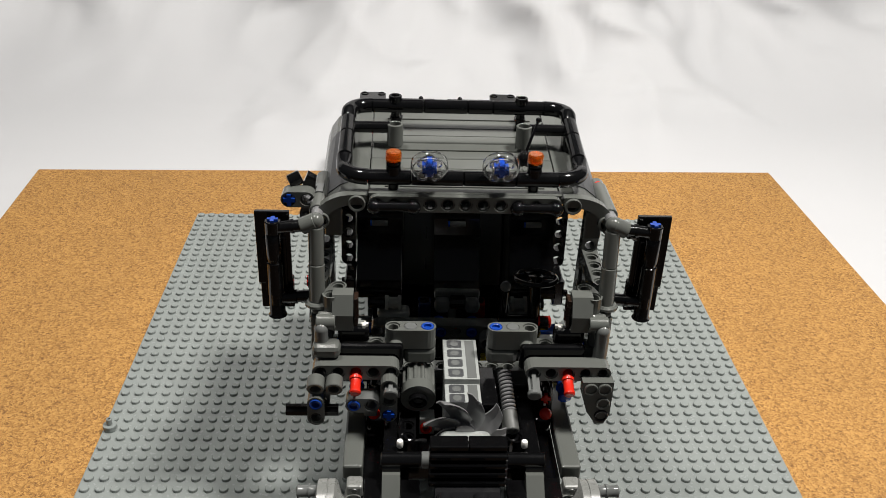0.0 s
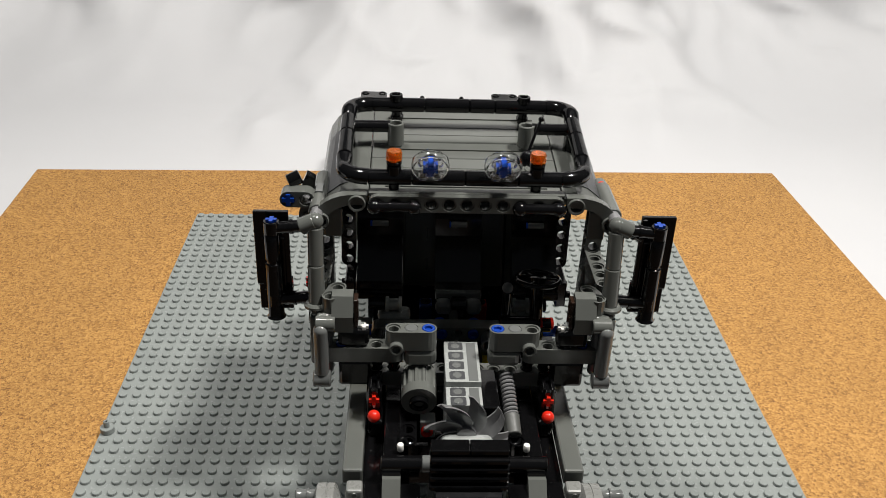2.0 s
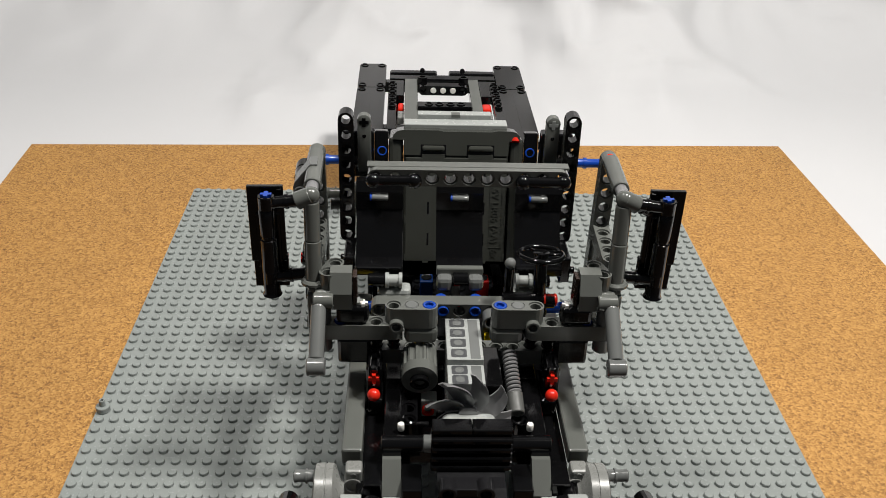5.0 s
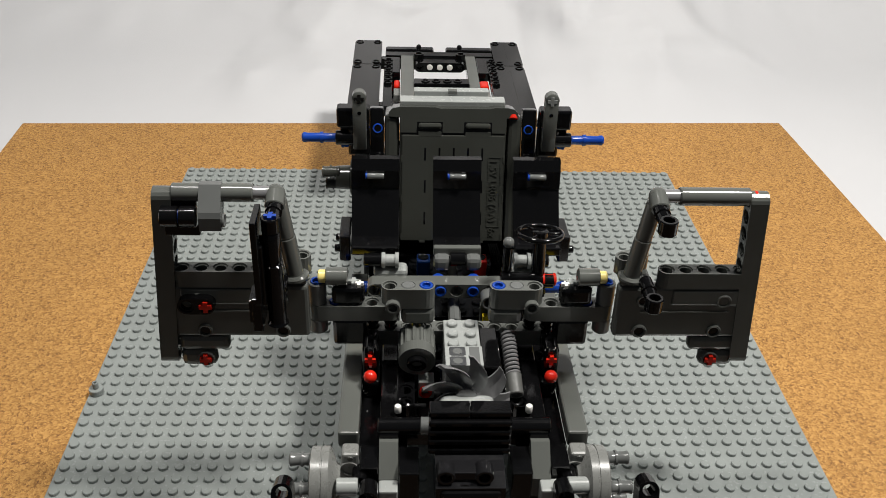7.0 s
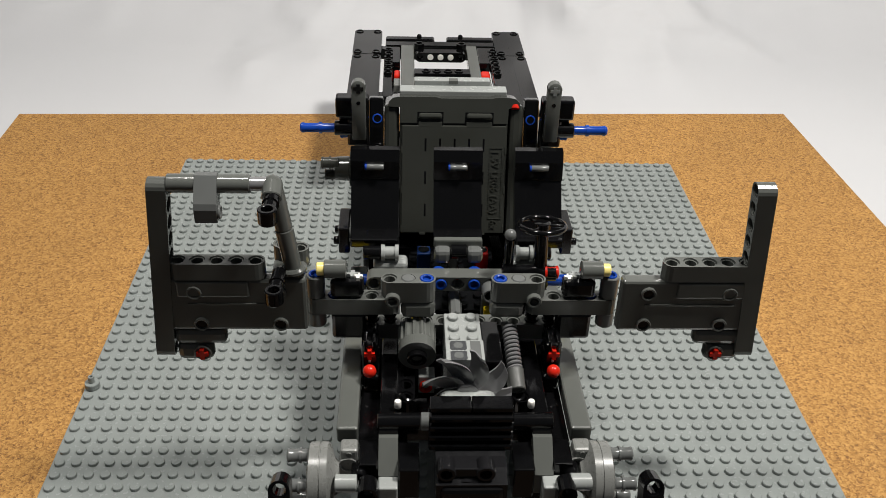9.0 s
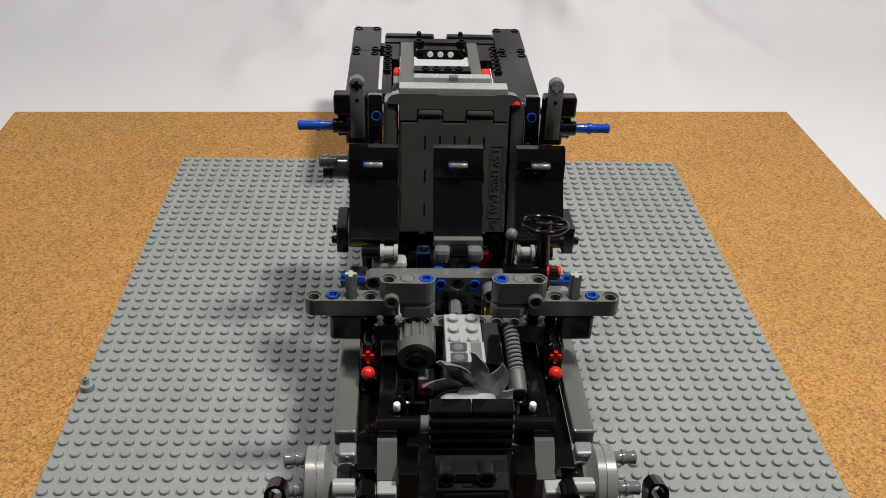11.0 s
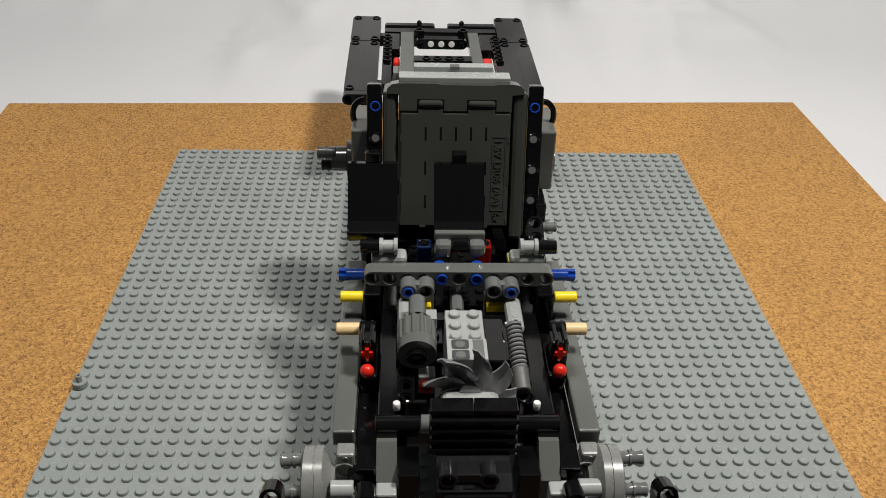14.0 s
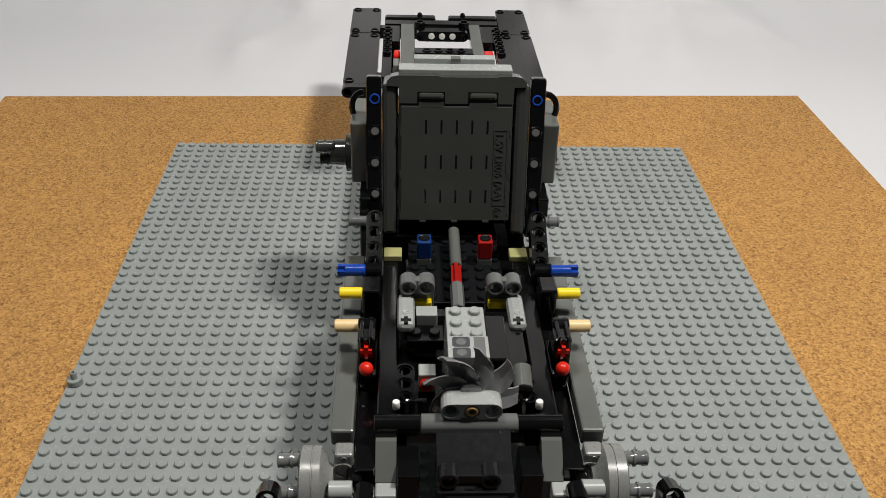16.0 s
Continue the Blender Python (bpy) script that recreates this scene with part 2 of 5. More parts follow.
def beam(p0, u, h, n, bm=None, thick=0.98, wide=0.98):
    """A studless beam: n round holes one stud apart from p0 along u, their axes along h."""
    bm = bm or bmesh.new()
    p0, u, h = Vector(p0), Vector(u).normalized(), Vector(h).normalized()
    v = h.cross(u)
    t, q, seg = thick / 2, wide / 2, 16
    verts, faces = [], []
    for k in range(n):
        base = len(verts)
        outer = []
        for i in range(seg):
            a = 2 * math.pi * i / seg
            cu, sv = math.cos(a), math.sin(a)
            if (k == 0 and cu < -1e-6) or (k == n - 1 and cu > 1e-6):
                outer.append((q * cu, q * sv, True))
            else:
                m = max(abs(cu), abs(sv))
                outer.append((0.5 * cu / m, q * sv / m, abs(sv) > abs(cu) - 1e-6))
        rings = [(None, t), (0.40, t), (0.38, t - 0.1), (0.30, t - 0.1), (0.30, 0.1 - t), (0.38, 0.1 - t), (0.40, -t), (None, -t)]
        for r, hh in rings:
            for i in range(seg):
                a = 2 * math.pi * i / seg
                x, y = (outer[i][0], outer[i][1]) if r is None else (r * math.cos(a), r * math.sin(a))
                verts.append(p0 + u * (k + x) + v * y + h * hh)
        for j in range(len(rings) - 1):
            for i in range(seg):
                i2 = (i + 1) % seg
                faces.append((base + j * seg + i, base + j * seg + i2, base + (j + 1) * seg + i2, base + (j + 1) * seg + i))
        last = base + (len(rings) - 1) * seg
        for i in range(seg):
            i2 = (i + 1) % seg
            if abs(abs(outer[i][0]) - 0.5) < 1e-6 and abs(abs(outer[i2][0]) - 0.5) < 1e-6 and abs(outer[i][0] - outer[i2][0]) < 1e-6:
                continue
            faces.append((base + i, base + i2, last + i2, last + i))
    grow(bm, verts, faces)
    bmesh.ops.remove_doubles(bm, verts=bm.verts[:], dist=0.002)
    return bm


def pipe(points, r, seg=16, bm=None):
    """A bent tube along points."""
    bm = bm or bmesh.new()
    pts = [Vector(p) for p in points]
    verts, faces = [], []
    ref = None
    for j, p in enumerate(pts):
        d = (pts[min(j + 1, len(pts) - 1)] - pts[max(j - 1, 0)]).normalized()
        if ref is None:
            ref = basis(d)[1]
        a = (ref - d * ref.dot(d)).normalized()
        ref = a
        c = d.cross(a)
        for i in range(seg):
            w = 2 * math.pi * i / seg
            verts.append(p + (a * math.cos(w) + c * math.sin(w)) * r)
    for j in range(len(pts) - 1):
        for i in range(seg):
            k = (i + 1) % seg
            faces.append((j * seg + i, j * seg + k, (j + 1) * seg + k, (j + 1) * seg + i))
    faces += [tuple(range(seg)), tuple((len(pts) - 1) * seg + i for i in range(seg))]
    grow(bm, verts, faces)
    return bm


def prism(outline, axis, a0, a1, bm=None):
    """A closed outline in the two other axes, extruded along axis x, y or z from a0 to a1."""
    bm = bm or bmesh.new()
    def p(u, v, w):
        return {"x": (w, u, v), "y": (u, w, v), "z": (u, v, w)}[axis]
    n = len(outline)
    verts = [p(u, v, a0) for u, v in outline] + [p(u, v, a1) for u, v in outline]
    faces = [(i, (i + 1) % n, n + (i + 1) % n, n + i) for i in range(n)] + [tuple(range(n)), tuple(range(n, 2 * n))]
    grow(bm, verts, faces)
    return bm


# ---- table, cloth, board, plate ----
def cloth():
    bm = bmesh.new()
    nx, ny = 260, 290
    prof = []
    for j in range(ny + 1):
        s = 1.56 * j / ny
        if s < 0.67:
            prof.append((-0.22 + s, -0.006))
        elif s < 0.67 + 0.22 * math.pi / 2:
            w = (s - 0.67) / 0.22
            prof.append((0.45 + 0.22 * math.sin(w), -0.006 + 0.22 * (1 - math.cos(w))))
        else:
            prof.append((0.67, 0.214 + s - 0.67 - 0.22 * math.pi / 2))
    rows = []
    for j, (y, z) in enumerate(prof):
        row = []
        up = min(1.0, max(0.0, (y - 0.36) / 0.28))
        for i in range(nx + 1):
            x = -1.2 + 2.4 * i / nx
            f = noise.noise((x * 2.1 + z * 0.5, y + z * 0.45, 3.7)) * 0.075 + noise.noise((x * 5 + z * 2.2, z * 1.4 - y, 9.1)) * 0.034
            f += 0.013 * noise.noise((x * 13 - z * 5, z * 6 + y * 3, 1.3)) + 0.004 * noise.noise((x * 30, z * 17 + y * 9, 5))
            w = noise.noise((x * 1.7, z * 1.9 + y, 4.4))
            f += 0.055 * (0.5 - abs(noise.noise((x * 5.5 + z * 3.5 + w, z * 3.0 - x * 1.2 + y * 2, 7.7))) * 2) * (0.6 + w)
            f += 0.028 * (0.5 - abs(noise.noise((x * 9 - z * 7 + w * 2, z * 8 + x * 4 + y * 3, 2.2))) * 2)
            f += 0.014 * (0.5 - abs(noise.noise((x * 17 + z * 11 + w * 3, z * 13 - x * 9 + y * 5, 6.1))) * 2) * max(0.0, 0.4 + w * 2)
            row.append(bm.verts.new((x, y - f * up, z + max(0.0, f) * 0.35 * min(1.0, max(0.0, (y - 0.30) / 0.1)))))
        rows.append(row)
    for j in range(len(rows) - 1):
        for i in range(nx):
            bm.faces.new((rows[j][i], rows[j][i + 1], rows[j + 1][i + 1], rows[j + 1][i]))
    me = bpy.data.meshes.new("backdrop")
    bm.to_mesh(me)
    bm.free()
    me.materials.append(CLOTH)
    for p in me.polygons:
        p.use_smooth = True
    return tagged(new("backdrop", me), "creased white cloth swept up behind the table", "backdrop", kind="structure")


cloth()


def flat_thing(name, bm, material, label, category, loc=(0, 0, 0), rz=0.0, kind=""):
    me = bpy.data.meshes.new(name)
    bm.to_mesh(me)
    bm.free()
    me.materials.append(material)
    ob = new(name, me)
    ob.matrix_world = pose(*loc, rz=rz)
    return tagged(ob, label, category, kind=kind)


# unseen slab added so front faces reflect dark; parts taken off lie here
TABLE = plastic("dark_table", (0.035, 0.022, 0.014), 0.45)
flat_thing("table_top", box(-1.3, 1.3, -1.75, 0.8, -0.04, -0.008, 0.003), TABLE, "unseen dark table top, added to darken reflections and hold parts", "table", kind="structure")
bm = box(-0.334, 0.340, -0.49, 0.0, -0.006, 0.0, 0.0012)
flat_thing("cork_board", bm, CORK, "fine-grained brown cork board lying on white cloth", "board", (-0.017, 0.2885, 0), 1.7)

plate = flat_thing("baseplate", box(-0.192, 0.192, -0.192, 0.192, 0.0003, 0.002, 0.0003), PLATE, "thin grey studded building baseplate on the cork board", "baseplate")


def plate_studs():
    verts, faces = [], []
    seg = 14
    ring = [(math.cos(2 * math.pi * i / seg), math.sin(2 * math.pi * i / seg)) for i in range(seg)]
    for r in range(48):
        for c in range(48):
            x, y = -0.188 + 0.008 * c, 0.188 - 0.008 * r
            o = len(verts)
            for rad, z in ((0.00245, 0.0019), (0.00245, 0.0034), (0.0022, 0.0037)):
                verts += [(x + rad * a, y + rad * b, z) for a, b in ring]
            for j in range(2):
                for i in range(seg):
                    k = (i + 1) % seg
                    faces.append((o + j * seg + i, o + j * seg + k, o + (j + 1) * seg + k, o + (j + 1) * seg + i))
            faces.append(tuple(o + 2 * seg + i for i in range(seg)))
    me = bpy.data.meshes.new("studs")
    me.from_pydata(verts, [], faces)
    me.materials.append(PLATE)
    ob = new("studs", me)
    ob.parent = plate
    return tagged(ob, kind="stuff")


plate_studs()

# ---- loose stud piece on the plate ----
stud_piece = thing("round_piece", (-23.5 - C, -9.5 - D, 0.25), "small grey round piece with a stem, pressed on the plate's edge", "toy part")
part("base", turned((-23.5 - C, -9.5 - D, 0.25), (-23.5 - C, -9.5 - D, 0.7), [(0, 0.44), (0.2, 0.48), (0.9, 0.48), (1, 0.45)]), PLATE, stud_piece)
part("stem", bush((-23.5 - C, -9.5 - D, 0.68), (-23.5 - C, -9.5 - D, 1.2), 0.2, 0.5, 0.3), PLATE, stud_piece)

X, Y, Z = Vector((1, 0, 0)), Vector((0, 1, 0)), Vector((0, 0, 1))
BOTH = (-1, 1)

# ---- the chassis that stays ----
ch = thing("toy_truck_chassis", (0, -8, 0.25), "black and grey toy truck chassis of pegged beams, wheels off", "toy truck")


def chassis_front():
    for s in BOTH:
        part("side_beam", box(min(5.6 * s, 6.72 * s), max(5.6 * s, 6.72 * s), -21.9, -6.6, 7.2, 8.2, 0.12), DGREY, ch, "dark grey outer side beam")
        part("rail", box(min(3.52 * s, 4.48 * s), max(3.52 * s, 4.48 * s), -22.0, -7.4, 7.4, 8.6, 0.08), BLACK, ch, "glossy black frame rail")
        part("sill", box(min(4.5 * s, 5.62 * s), max(4.5 * s, 5.62 * s), -22.0, -4.0, 6.3, 7.2, 0.06), BLACK, ch)
        part("rail_cap", beam((4 * s, -21.8, 8.15), (s * 1e-9, -1, 0), X, 1), BLACK, ch)
        # struts standing beside the rails, with slots and pegs
        b = box(5.1 * s - 0.45, 5.1 * s + 0.45, -17.6, -15.9, 7.2, 10.35, 0.1)
        for k in (-0.24, 0.24):
            box(5.1 * s + k - 0.1, 5.1 * s + k + 0.1, -17.7, -15.95, 9.6, 10.6, 0.06, b)
        rod((5.1 * s - 0.45, -16.2, 10.2), (5.1 * s + 0.45, -16.2, 10.2), 0.42, 16, b)
        part("strut", b, BLACK, ch)
        # white box paints the glint between the fins
        part("strut_slot", box(5.1 * s - 0.07, 5.1 * s + 0.07, -17.64, -17.3, 9.1, 9.5, 0.02), WHITE, ch, "white painted glint on the strut")
        part("strut_foot", box(min(4.55 * s, 5.45 * s), max(4.55 * s, 5.45 * s), -18.0, -15.0, 7.2, 8.4, 0.2), BLACK, ch)
        part("red_cross_axle", cross_axle((5.1 * s, -17.3, 9.75), (5.1 * s, -17.85, 9.75), 0.3), RED, ch, "red cross axle end")
        part("red_ball", ball((5.1 * s, -18.15, 8.9), 0.38), RED, ch, "red ball joint", True)
        part("blue_peg", cross_axle((6.5 * s, -10.4, 9.7), (7.0 * s, -10.4, 9.7), 0.36, rod((5.4 * s, -10.4, 9.7), (6.6 * s, -10.4, 9.7), 0.35)), BLUE, ch, "blue connector peg", True)
        part("yellow_peg", rod((5.5 * s, -12.5, 9.6), (6.8 * s, -12.5, 9.6), 0.33), YELLOW, ch, "yellow axle end", True)
        part("tan_peg", rod((5.4 * s, -15.6, 9.7), (6.85 * s, -15.6, 9.7), 0.35), TAN, ch, "tan connector peg", True)
        part("peg_block", box(min(4.5 * s, 5.5 * s), max(4.5 * s, 5.5 * s), -12.8, -11.3, 7.2, 9.95, 0.12), BLACK, ch)
        part("peg_block", beam((5 * s, -10.0, 9.4), Z * -1, X, 2), BLACK, ch)
        part("stay", beam((4.95 * s, -9.2, 9.2), (0, 0.86, 0.5), (0, -0.5, 0.86), 4), BLACK, ch)
        # light grey arms and double connectors
        part("arm", box(3.05 * s - 0.48, 3.05 * s + 0.48, -15.3, -12.4, 8.9, 9.6, 0.28), LGREY, ch, "light grey arm")
        part("arm_hole", bush((3.05 * s, -14.3, 9.55), (3.05 * s, -14.3, 9.64), 0.2, 0.6, 0.06), LGREY, ch, "", True)
        # black cross paints the dark inside of the arm's cross hole
        part("arm_cross", cross_axle((3.05 * s, -14.95, 9.5), (3.05 * s, -14.95, 9.63), 0.28), BLACK, ch)
        b = bush((1.93 * s, -12.9, 10.2), (1.93 * s, -11.93, 10.2), 0.5, 0.68)
        bush((2.93 * s, -12.9, 10.2), (2.93 * s, -11.93, 10.2), 0.5, 0.68, bm=b)
        box(2.43 * s - 0.45, 2.43 * s + 0.45, -12.65, -12.15, 9.95, 10.55, 0.04, b)
        part("double_connector", b, MGREY, ch, "grey double pin connector", True)
        part("yellow_plate", box(min(1.6 * s, 3.2 * s), max(1.6 * s, 3.2 * s), -12.8, -12.0, 8.7, 9.15, 0.05), YELLOW, ch, "yellow plate under the connector")
        part("olive_block", box(min(3.3 * s, 4.4 * s), max(3.3 * s, 4.4 * s), -7.9, -6.9, 8.6, 9.0, 0.06), OLIVE, ch, "olive block")
        part("connector_post", box(min(1.45 * s, 3.4 * s), max(1.45 * s, 3.4 * s), -12.4, -11.9, 7.4, 9.72, 0.08), DGREY, ch)
    part("light_block", box(-2.5, -1.3, -13.9, -13.0, 8.2, 9.1, 0.06), LGREY, ch, "light grey block")
    b = box(-3.0, -1.0, -15.7, -14.3, 8.1, 8.75, 0.05)
    for x in (-2.5, -1.5):
        rod((x, -15.1, 8.7), (x, -15.1, 8.98), 0.3, bm=b)
    part("stud_plate", b, BLACK, ch)
    part("white_block", box(-2.4, -1.5, -18.4, -17.5, 7.5, 8.7, 0.06), LGREY, ch)
    part("red_bush", bush((-2.0, -18.75, 8.15), (-2.0, -18.42, 8.15), 0.36), RED, ch, "red bush")
    part("deck", box(-3.5, 3.5, -21.0, -11.6, 6.4, 7.3, 0.05), BLACK, ch)
    part("deck_panel", box(1.25, 3.3, -19.6, -13.6, 7.3, 9.2, 0.15), BLACK, ch)
    part("deck_beam", beam((3.1, -20.2, 8.4), Y, Z, 3), BLACK, ch)
    part("deck_beam", beam((-3.1, -20.2, 8.4), Y, Z, 3), BLACK, ch)
    part("engine_side", box(1.02, 2.1, -19.4, -15.8, 8.0, 10.6, 0.1), BLACK, ch)
    for s in BOTH:
        pts = [(3.3 * s, -18.2 - 0.4 * k, 8.7) for k in range(5)] + [(3.25 * s - 0.35 * s * (1 - math.cos(a)), -19.9 - 0.45 * math.sin(a), 8.7) for a in (0.4, 0.8, 1.2, 1.57)] + [(2.0 * s, -20.35, 8.7)]
        part("bumper_wire", pipe(pts, 0.13, 8), BLACK, ch, "", True)
    # front cross shaft
    part("cross_shaft", rod((-4.6, -21.75, 8.55), (4.6, -21.75, 8.55), 0.46), BLACK, ch, "glossy black cross shaft", True)
    part("shaft_sleeve", rod((-2.35, -21.8, 8.58), (2.4, -21.8, 8.58), 0.49), MGREY, ch, "mid grey sleeve on the shaft", True)
    for s in BOTH:
        part("white_peg", rod((3.53 * s, -20.9, 8.75), (3.53 * s, -20.9, 9.2), 0.19), WHITE, ch, "white peg", True)
    b = beam((-0.9, -21.6, 9.6), X, Y, 3)
    part("front_beam", b, LGREY, ch, "light grey three-hole beam")
    part("gold_bush", bush((0.1, -22.14, 9.6), (0.1, -21.4, 9.6), 0.3, 0.5), GOLD, ch, "brass-coloured bush", True)
    part("prop", box(-0.5, 0.5, -22.1, -21.4, 7.6, 9.3, 0.08), DGREY, ch)
    # gearbox under the radiator
    b = prism([(-22.4, 5.6), (-25.4, 5.6), (-25.4, 7.7), (-24.6, 8.1), (-23.8, 8.1), (-22.6, 8.75), (-22.4, 8.75)], "x", -1.6, 1.95)
    part("gearbox", b, GEARBOX, ch, "smoky dark grey gearbox housing")
    for x, z in ((-1.1, 8.3), (0.85, 8.3), (-0.1, 7.4)):
        part("gearbox_socket", bush((x, -25.3, z), (x, -24.4, z), 0.48), GEARBOX, ch, "dark grey pin socket", True)
    part("gearbox_web", box(-0.7, 0.45, -25.1, -24.5, 7.9, 8.5, 0.06), GEARBOX, ch)
    part("gearbox_saddle", box(-1.4, 1.8, -25.6, -24.6, 5.9, 7.55, 0.25), BLACK, ch)
    for s in BOTH:
        x0, x1 = sorted((3.5 * s, 4.5 * s))
        part("front_panel", prism([(-22.1, 8.1), (-22.6, 8.2), (-24.0, 6.9), (-24.0, 5.6), (-22.1, 5.6)], "x", x0, x1), DGREY, ch, "grey sloped front panel")
        part("front_block", box(x0 + (0.4 if s > 0 else 0), x1 + (0.4 if s > 0 else 0), -24.8, -23.9, 5.2, 6.85, 0.1), LGREY, ch, "light grey front block")
        x0, x1 = sorted((2.4 * s, 3.48 * s))
        part("front_cheek", box(x0, x1, -24.3, -22.3, 5.6, 7.6, 0.07), BLACK, ch)
        x0, x1 = sorted((4.52 * s, 5.5 * s))
        part("front_cheek", box(x0, x1, -23.8, -22.0, 5.6, 7.5, 0.07), BLACK, ch)
        part("front_eye", beam((5 * s, -25.0, 7.05), (0, 0, -1), Y, 2), BLACK, ch)
        part("steering_link", bush((5.4 * s - 0.15, -24.6, 7.05), (6.5 * s - 0.15, -24.6, 7.05), 0.45), LGREY, ch, "light grey link", True)
        # wheel hub without its wheel
        hub = part("wheel_hub", turned((6.2 * s - 0.3, -23.6, 6.45), (7.75 * s - 0.3, -23.6, 6.45), [(0, 0.8), (0.15, 1.0), (0.3, 1.68), (0.36, 1.8), (0.58, 1.8), (0.59, 1.75), (0.63, 1.75), (0.64, 1.8), (0.95, 1.78), (1, 1.65), (1, 0.6)], 40), HUBGREY, ch, "pale grey wheel hub without wheel", True)
        for y, z in ((-23.2, 7.6), (-24.6, 6.9), (-24.0, 5.4)):
            part("hub_axle", peg((7.5 * s - 0.25, y, z), (8.9 * s - 0.25, y, z), 0.33), MGREY, hub, "grey axle stub", True)
        part("hub_bracket", beam((5.95 * s - 0.1, -22.9, 7.0), (0.0, 0.0, -1), Y, 2), HUBGREY, ch, "pale grey hub bracket")
        part("hub_collar", box(min(5.55 * s, 6.45 * s), max(5.55 * s, 6.45 * s), -23.3, -22.4, 6.2, 8.0, 0.14), HUBGREY, ch, "pale grey bracket with a pin hole")
        # dark rod end stands in for the shaded hole of the bracket
        part("collar_pin", rod((6.0 * s, -23.34, 7.7), (6.0 * s, -23.0, 7.7), 0.17), DGREY, ch, "", True)
        part("link_axle", bush((5.5 * s, -24.2, 6.9), (5.5 * s, -23.2, 6.9), 0.4), BLACK, ch, "", True)
        part("horn_beam", beam((8.55 * s - 0.29, -27.6, 10.1), (0, -0.4, -1), (0, -1, 0.4), 4), BLACK, ch, "black upright beam")
        part("horn_arm", box(min(5.2 * s, 8.6 * s), max(5.2 * s, 8.6 * s), -28.9, -25.6, 5.3, 6.3, 0.1), BLACK, ch)
        # stands that carry the frame
        part("stand", box(min(3.0 * s, 5.0 * s), max(3.0 * s, 5.0 * s), -23.4, -21.4, 0.25, 5.6, 0.1), BLACK, ch)
        part("stand", box(min(3.0 * s, 5.0 * s), max(3.0 * s, 5.0 * s), 6.0, 9.0, 0.25, 7.0, 0.1), BLACK, ch)
        part("under_frame", box(min(3.0 * s, 5.0 * s), max(3.0 * s, 5.0 * s), -23.0, 18.0, 5.5, 6.4, 0.1), BLACK, ch)


chassis_front()


def engine():
    b = box(-1, 1, -19.9, -15.75, 8.0, 11.1, 0.06)
    for y in (-16.25, -17.2, -18.1):
        for x in (-0.5, 0.5):
            rod((x, y, 11.05), (x, y, 11.32), 0.3, bm=b)
    block = part("engine_block", b, LGREY, ch, "light grey studded engine block")
    b = box(-1.02, 1.02, -20.2, -18.55, 10.9, 11.4, 0.04)
    part("engine_tile", b, LGREY, ch, "light grey tile with dark printed marks")
    for y in (-19.02, -19.85):
        part("mark", prism([(-0.78, y - 0.3), (-0.68, y - 0.38), (0.0, y - 0.38), (0.1, y - 0.3), (0.1, y + 0.3), (0.0, y + 0.38), (-0.68, y + 0.38), (-0.78, y + 0.3)], "z", 11.4, 11.415), STICKER, ch)
        part("mark_emblem", turned((-0.34, y, 11.415), (-0.34, y, 11.425), [(0, 0.26), (1, 0.26)], 20), MGREY, ch)
    part("stripe", box(0.3, 0.85, -20.1, -18.65, 11.4, 11.415, 0), MGREY, ch)
    cover = leave(thing("engine_cover", (0, -17.5, 12), "long light grey engine cover tile with five dark printed marks", "toy part"), 5.6)
    part("tile", box(-1.02, 1.02, -18.53, -14.6, 11.33, 11.75, 0.04), LGREY, cover)
    for k in range(4):
        y = -15.1 - k * 0.95
        part("mark", prism([(-0.78, y - 0.3), (-0.68, y - 0.38), (0.0, y - 0.38), (0.1, y - 0.3), (0.1, y + 0.3), (0.0, y + 0.38), (-0.68, y + 0.38), (-0.78, y + 0.3)], "z", 11.75, 11.765), STICKER, cover)
        part("mark_emblem", turned((-0.34, y, 11.765), (-0.34, y, 11.775), [(0, 0.26), (1, 0.26)], 20), MGREY, cover)
    part("stripe", box(0.3, 0.85, -18.45, -14.75, 11.75, 11.765, 0), MGREY, cover)
    # fan
    fan = part("fan_hub", rod((0.1, -21.2, 9.9), (0.1, -20.5, 9.9), 0.6), SILVER, ch, "metallic grey fan", True)
    for k in range(8):
        w = 2 * math.pi * k / 8 + 0.24
        b = bmesh.new()
        rows = []
        for i in range(9):
            q = i / 8
            r = 0.45 + 2.0 * q
            half = 0.2 + 0.42 * math.sin(math.pi * min(1, q * 0.8 + 0.12)) * (1 - 0.2 * q)
            sweep = 0.42 * q * q
            row = []
            for side, off in ((-1, 0), (0, 0.12), (1, 0)):
                a = w + sweep + side * half / max(r, 0.6)
                y = -20.85 + side * 0.2 * (0.4 + q) + off * 1.5
                row.append((r * 0.97 * math.cos(a) + 0.1, y, 9.95 + r * math.sin(a)))
            rows.append(row)
        verts = [v for row in rows for v in row] + [(v[0], v[1] - 0.1, v[2]) for row in rows for v in row]
        n = 27
        faces = []
        for i in range(8):
            for j in range(2):
                a = i * 3 + j
                faces.append((a, a + 1, a + 4, a + 3))
                faces.append((n + a, n + a + 3, n + a + 4, n + a + 1))
            faces.append((i * 3, i * 3 + 3, n + i * 3 + 3, n + i * 3))
            faces.append((i * 3 + 2, n + i * 3 + 2, n + i * 3 + 5, i * 3 + 5))
        faces.append((24, 25, 26, n + 26, n + 25, n + 24))
        faces.append((0, n, n + 1, n + 2, 2, 1))
        grow(b, verts, faces)
        part("fan_blade", b, SILVER, fan, "", True)


engine()


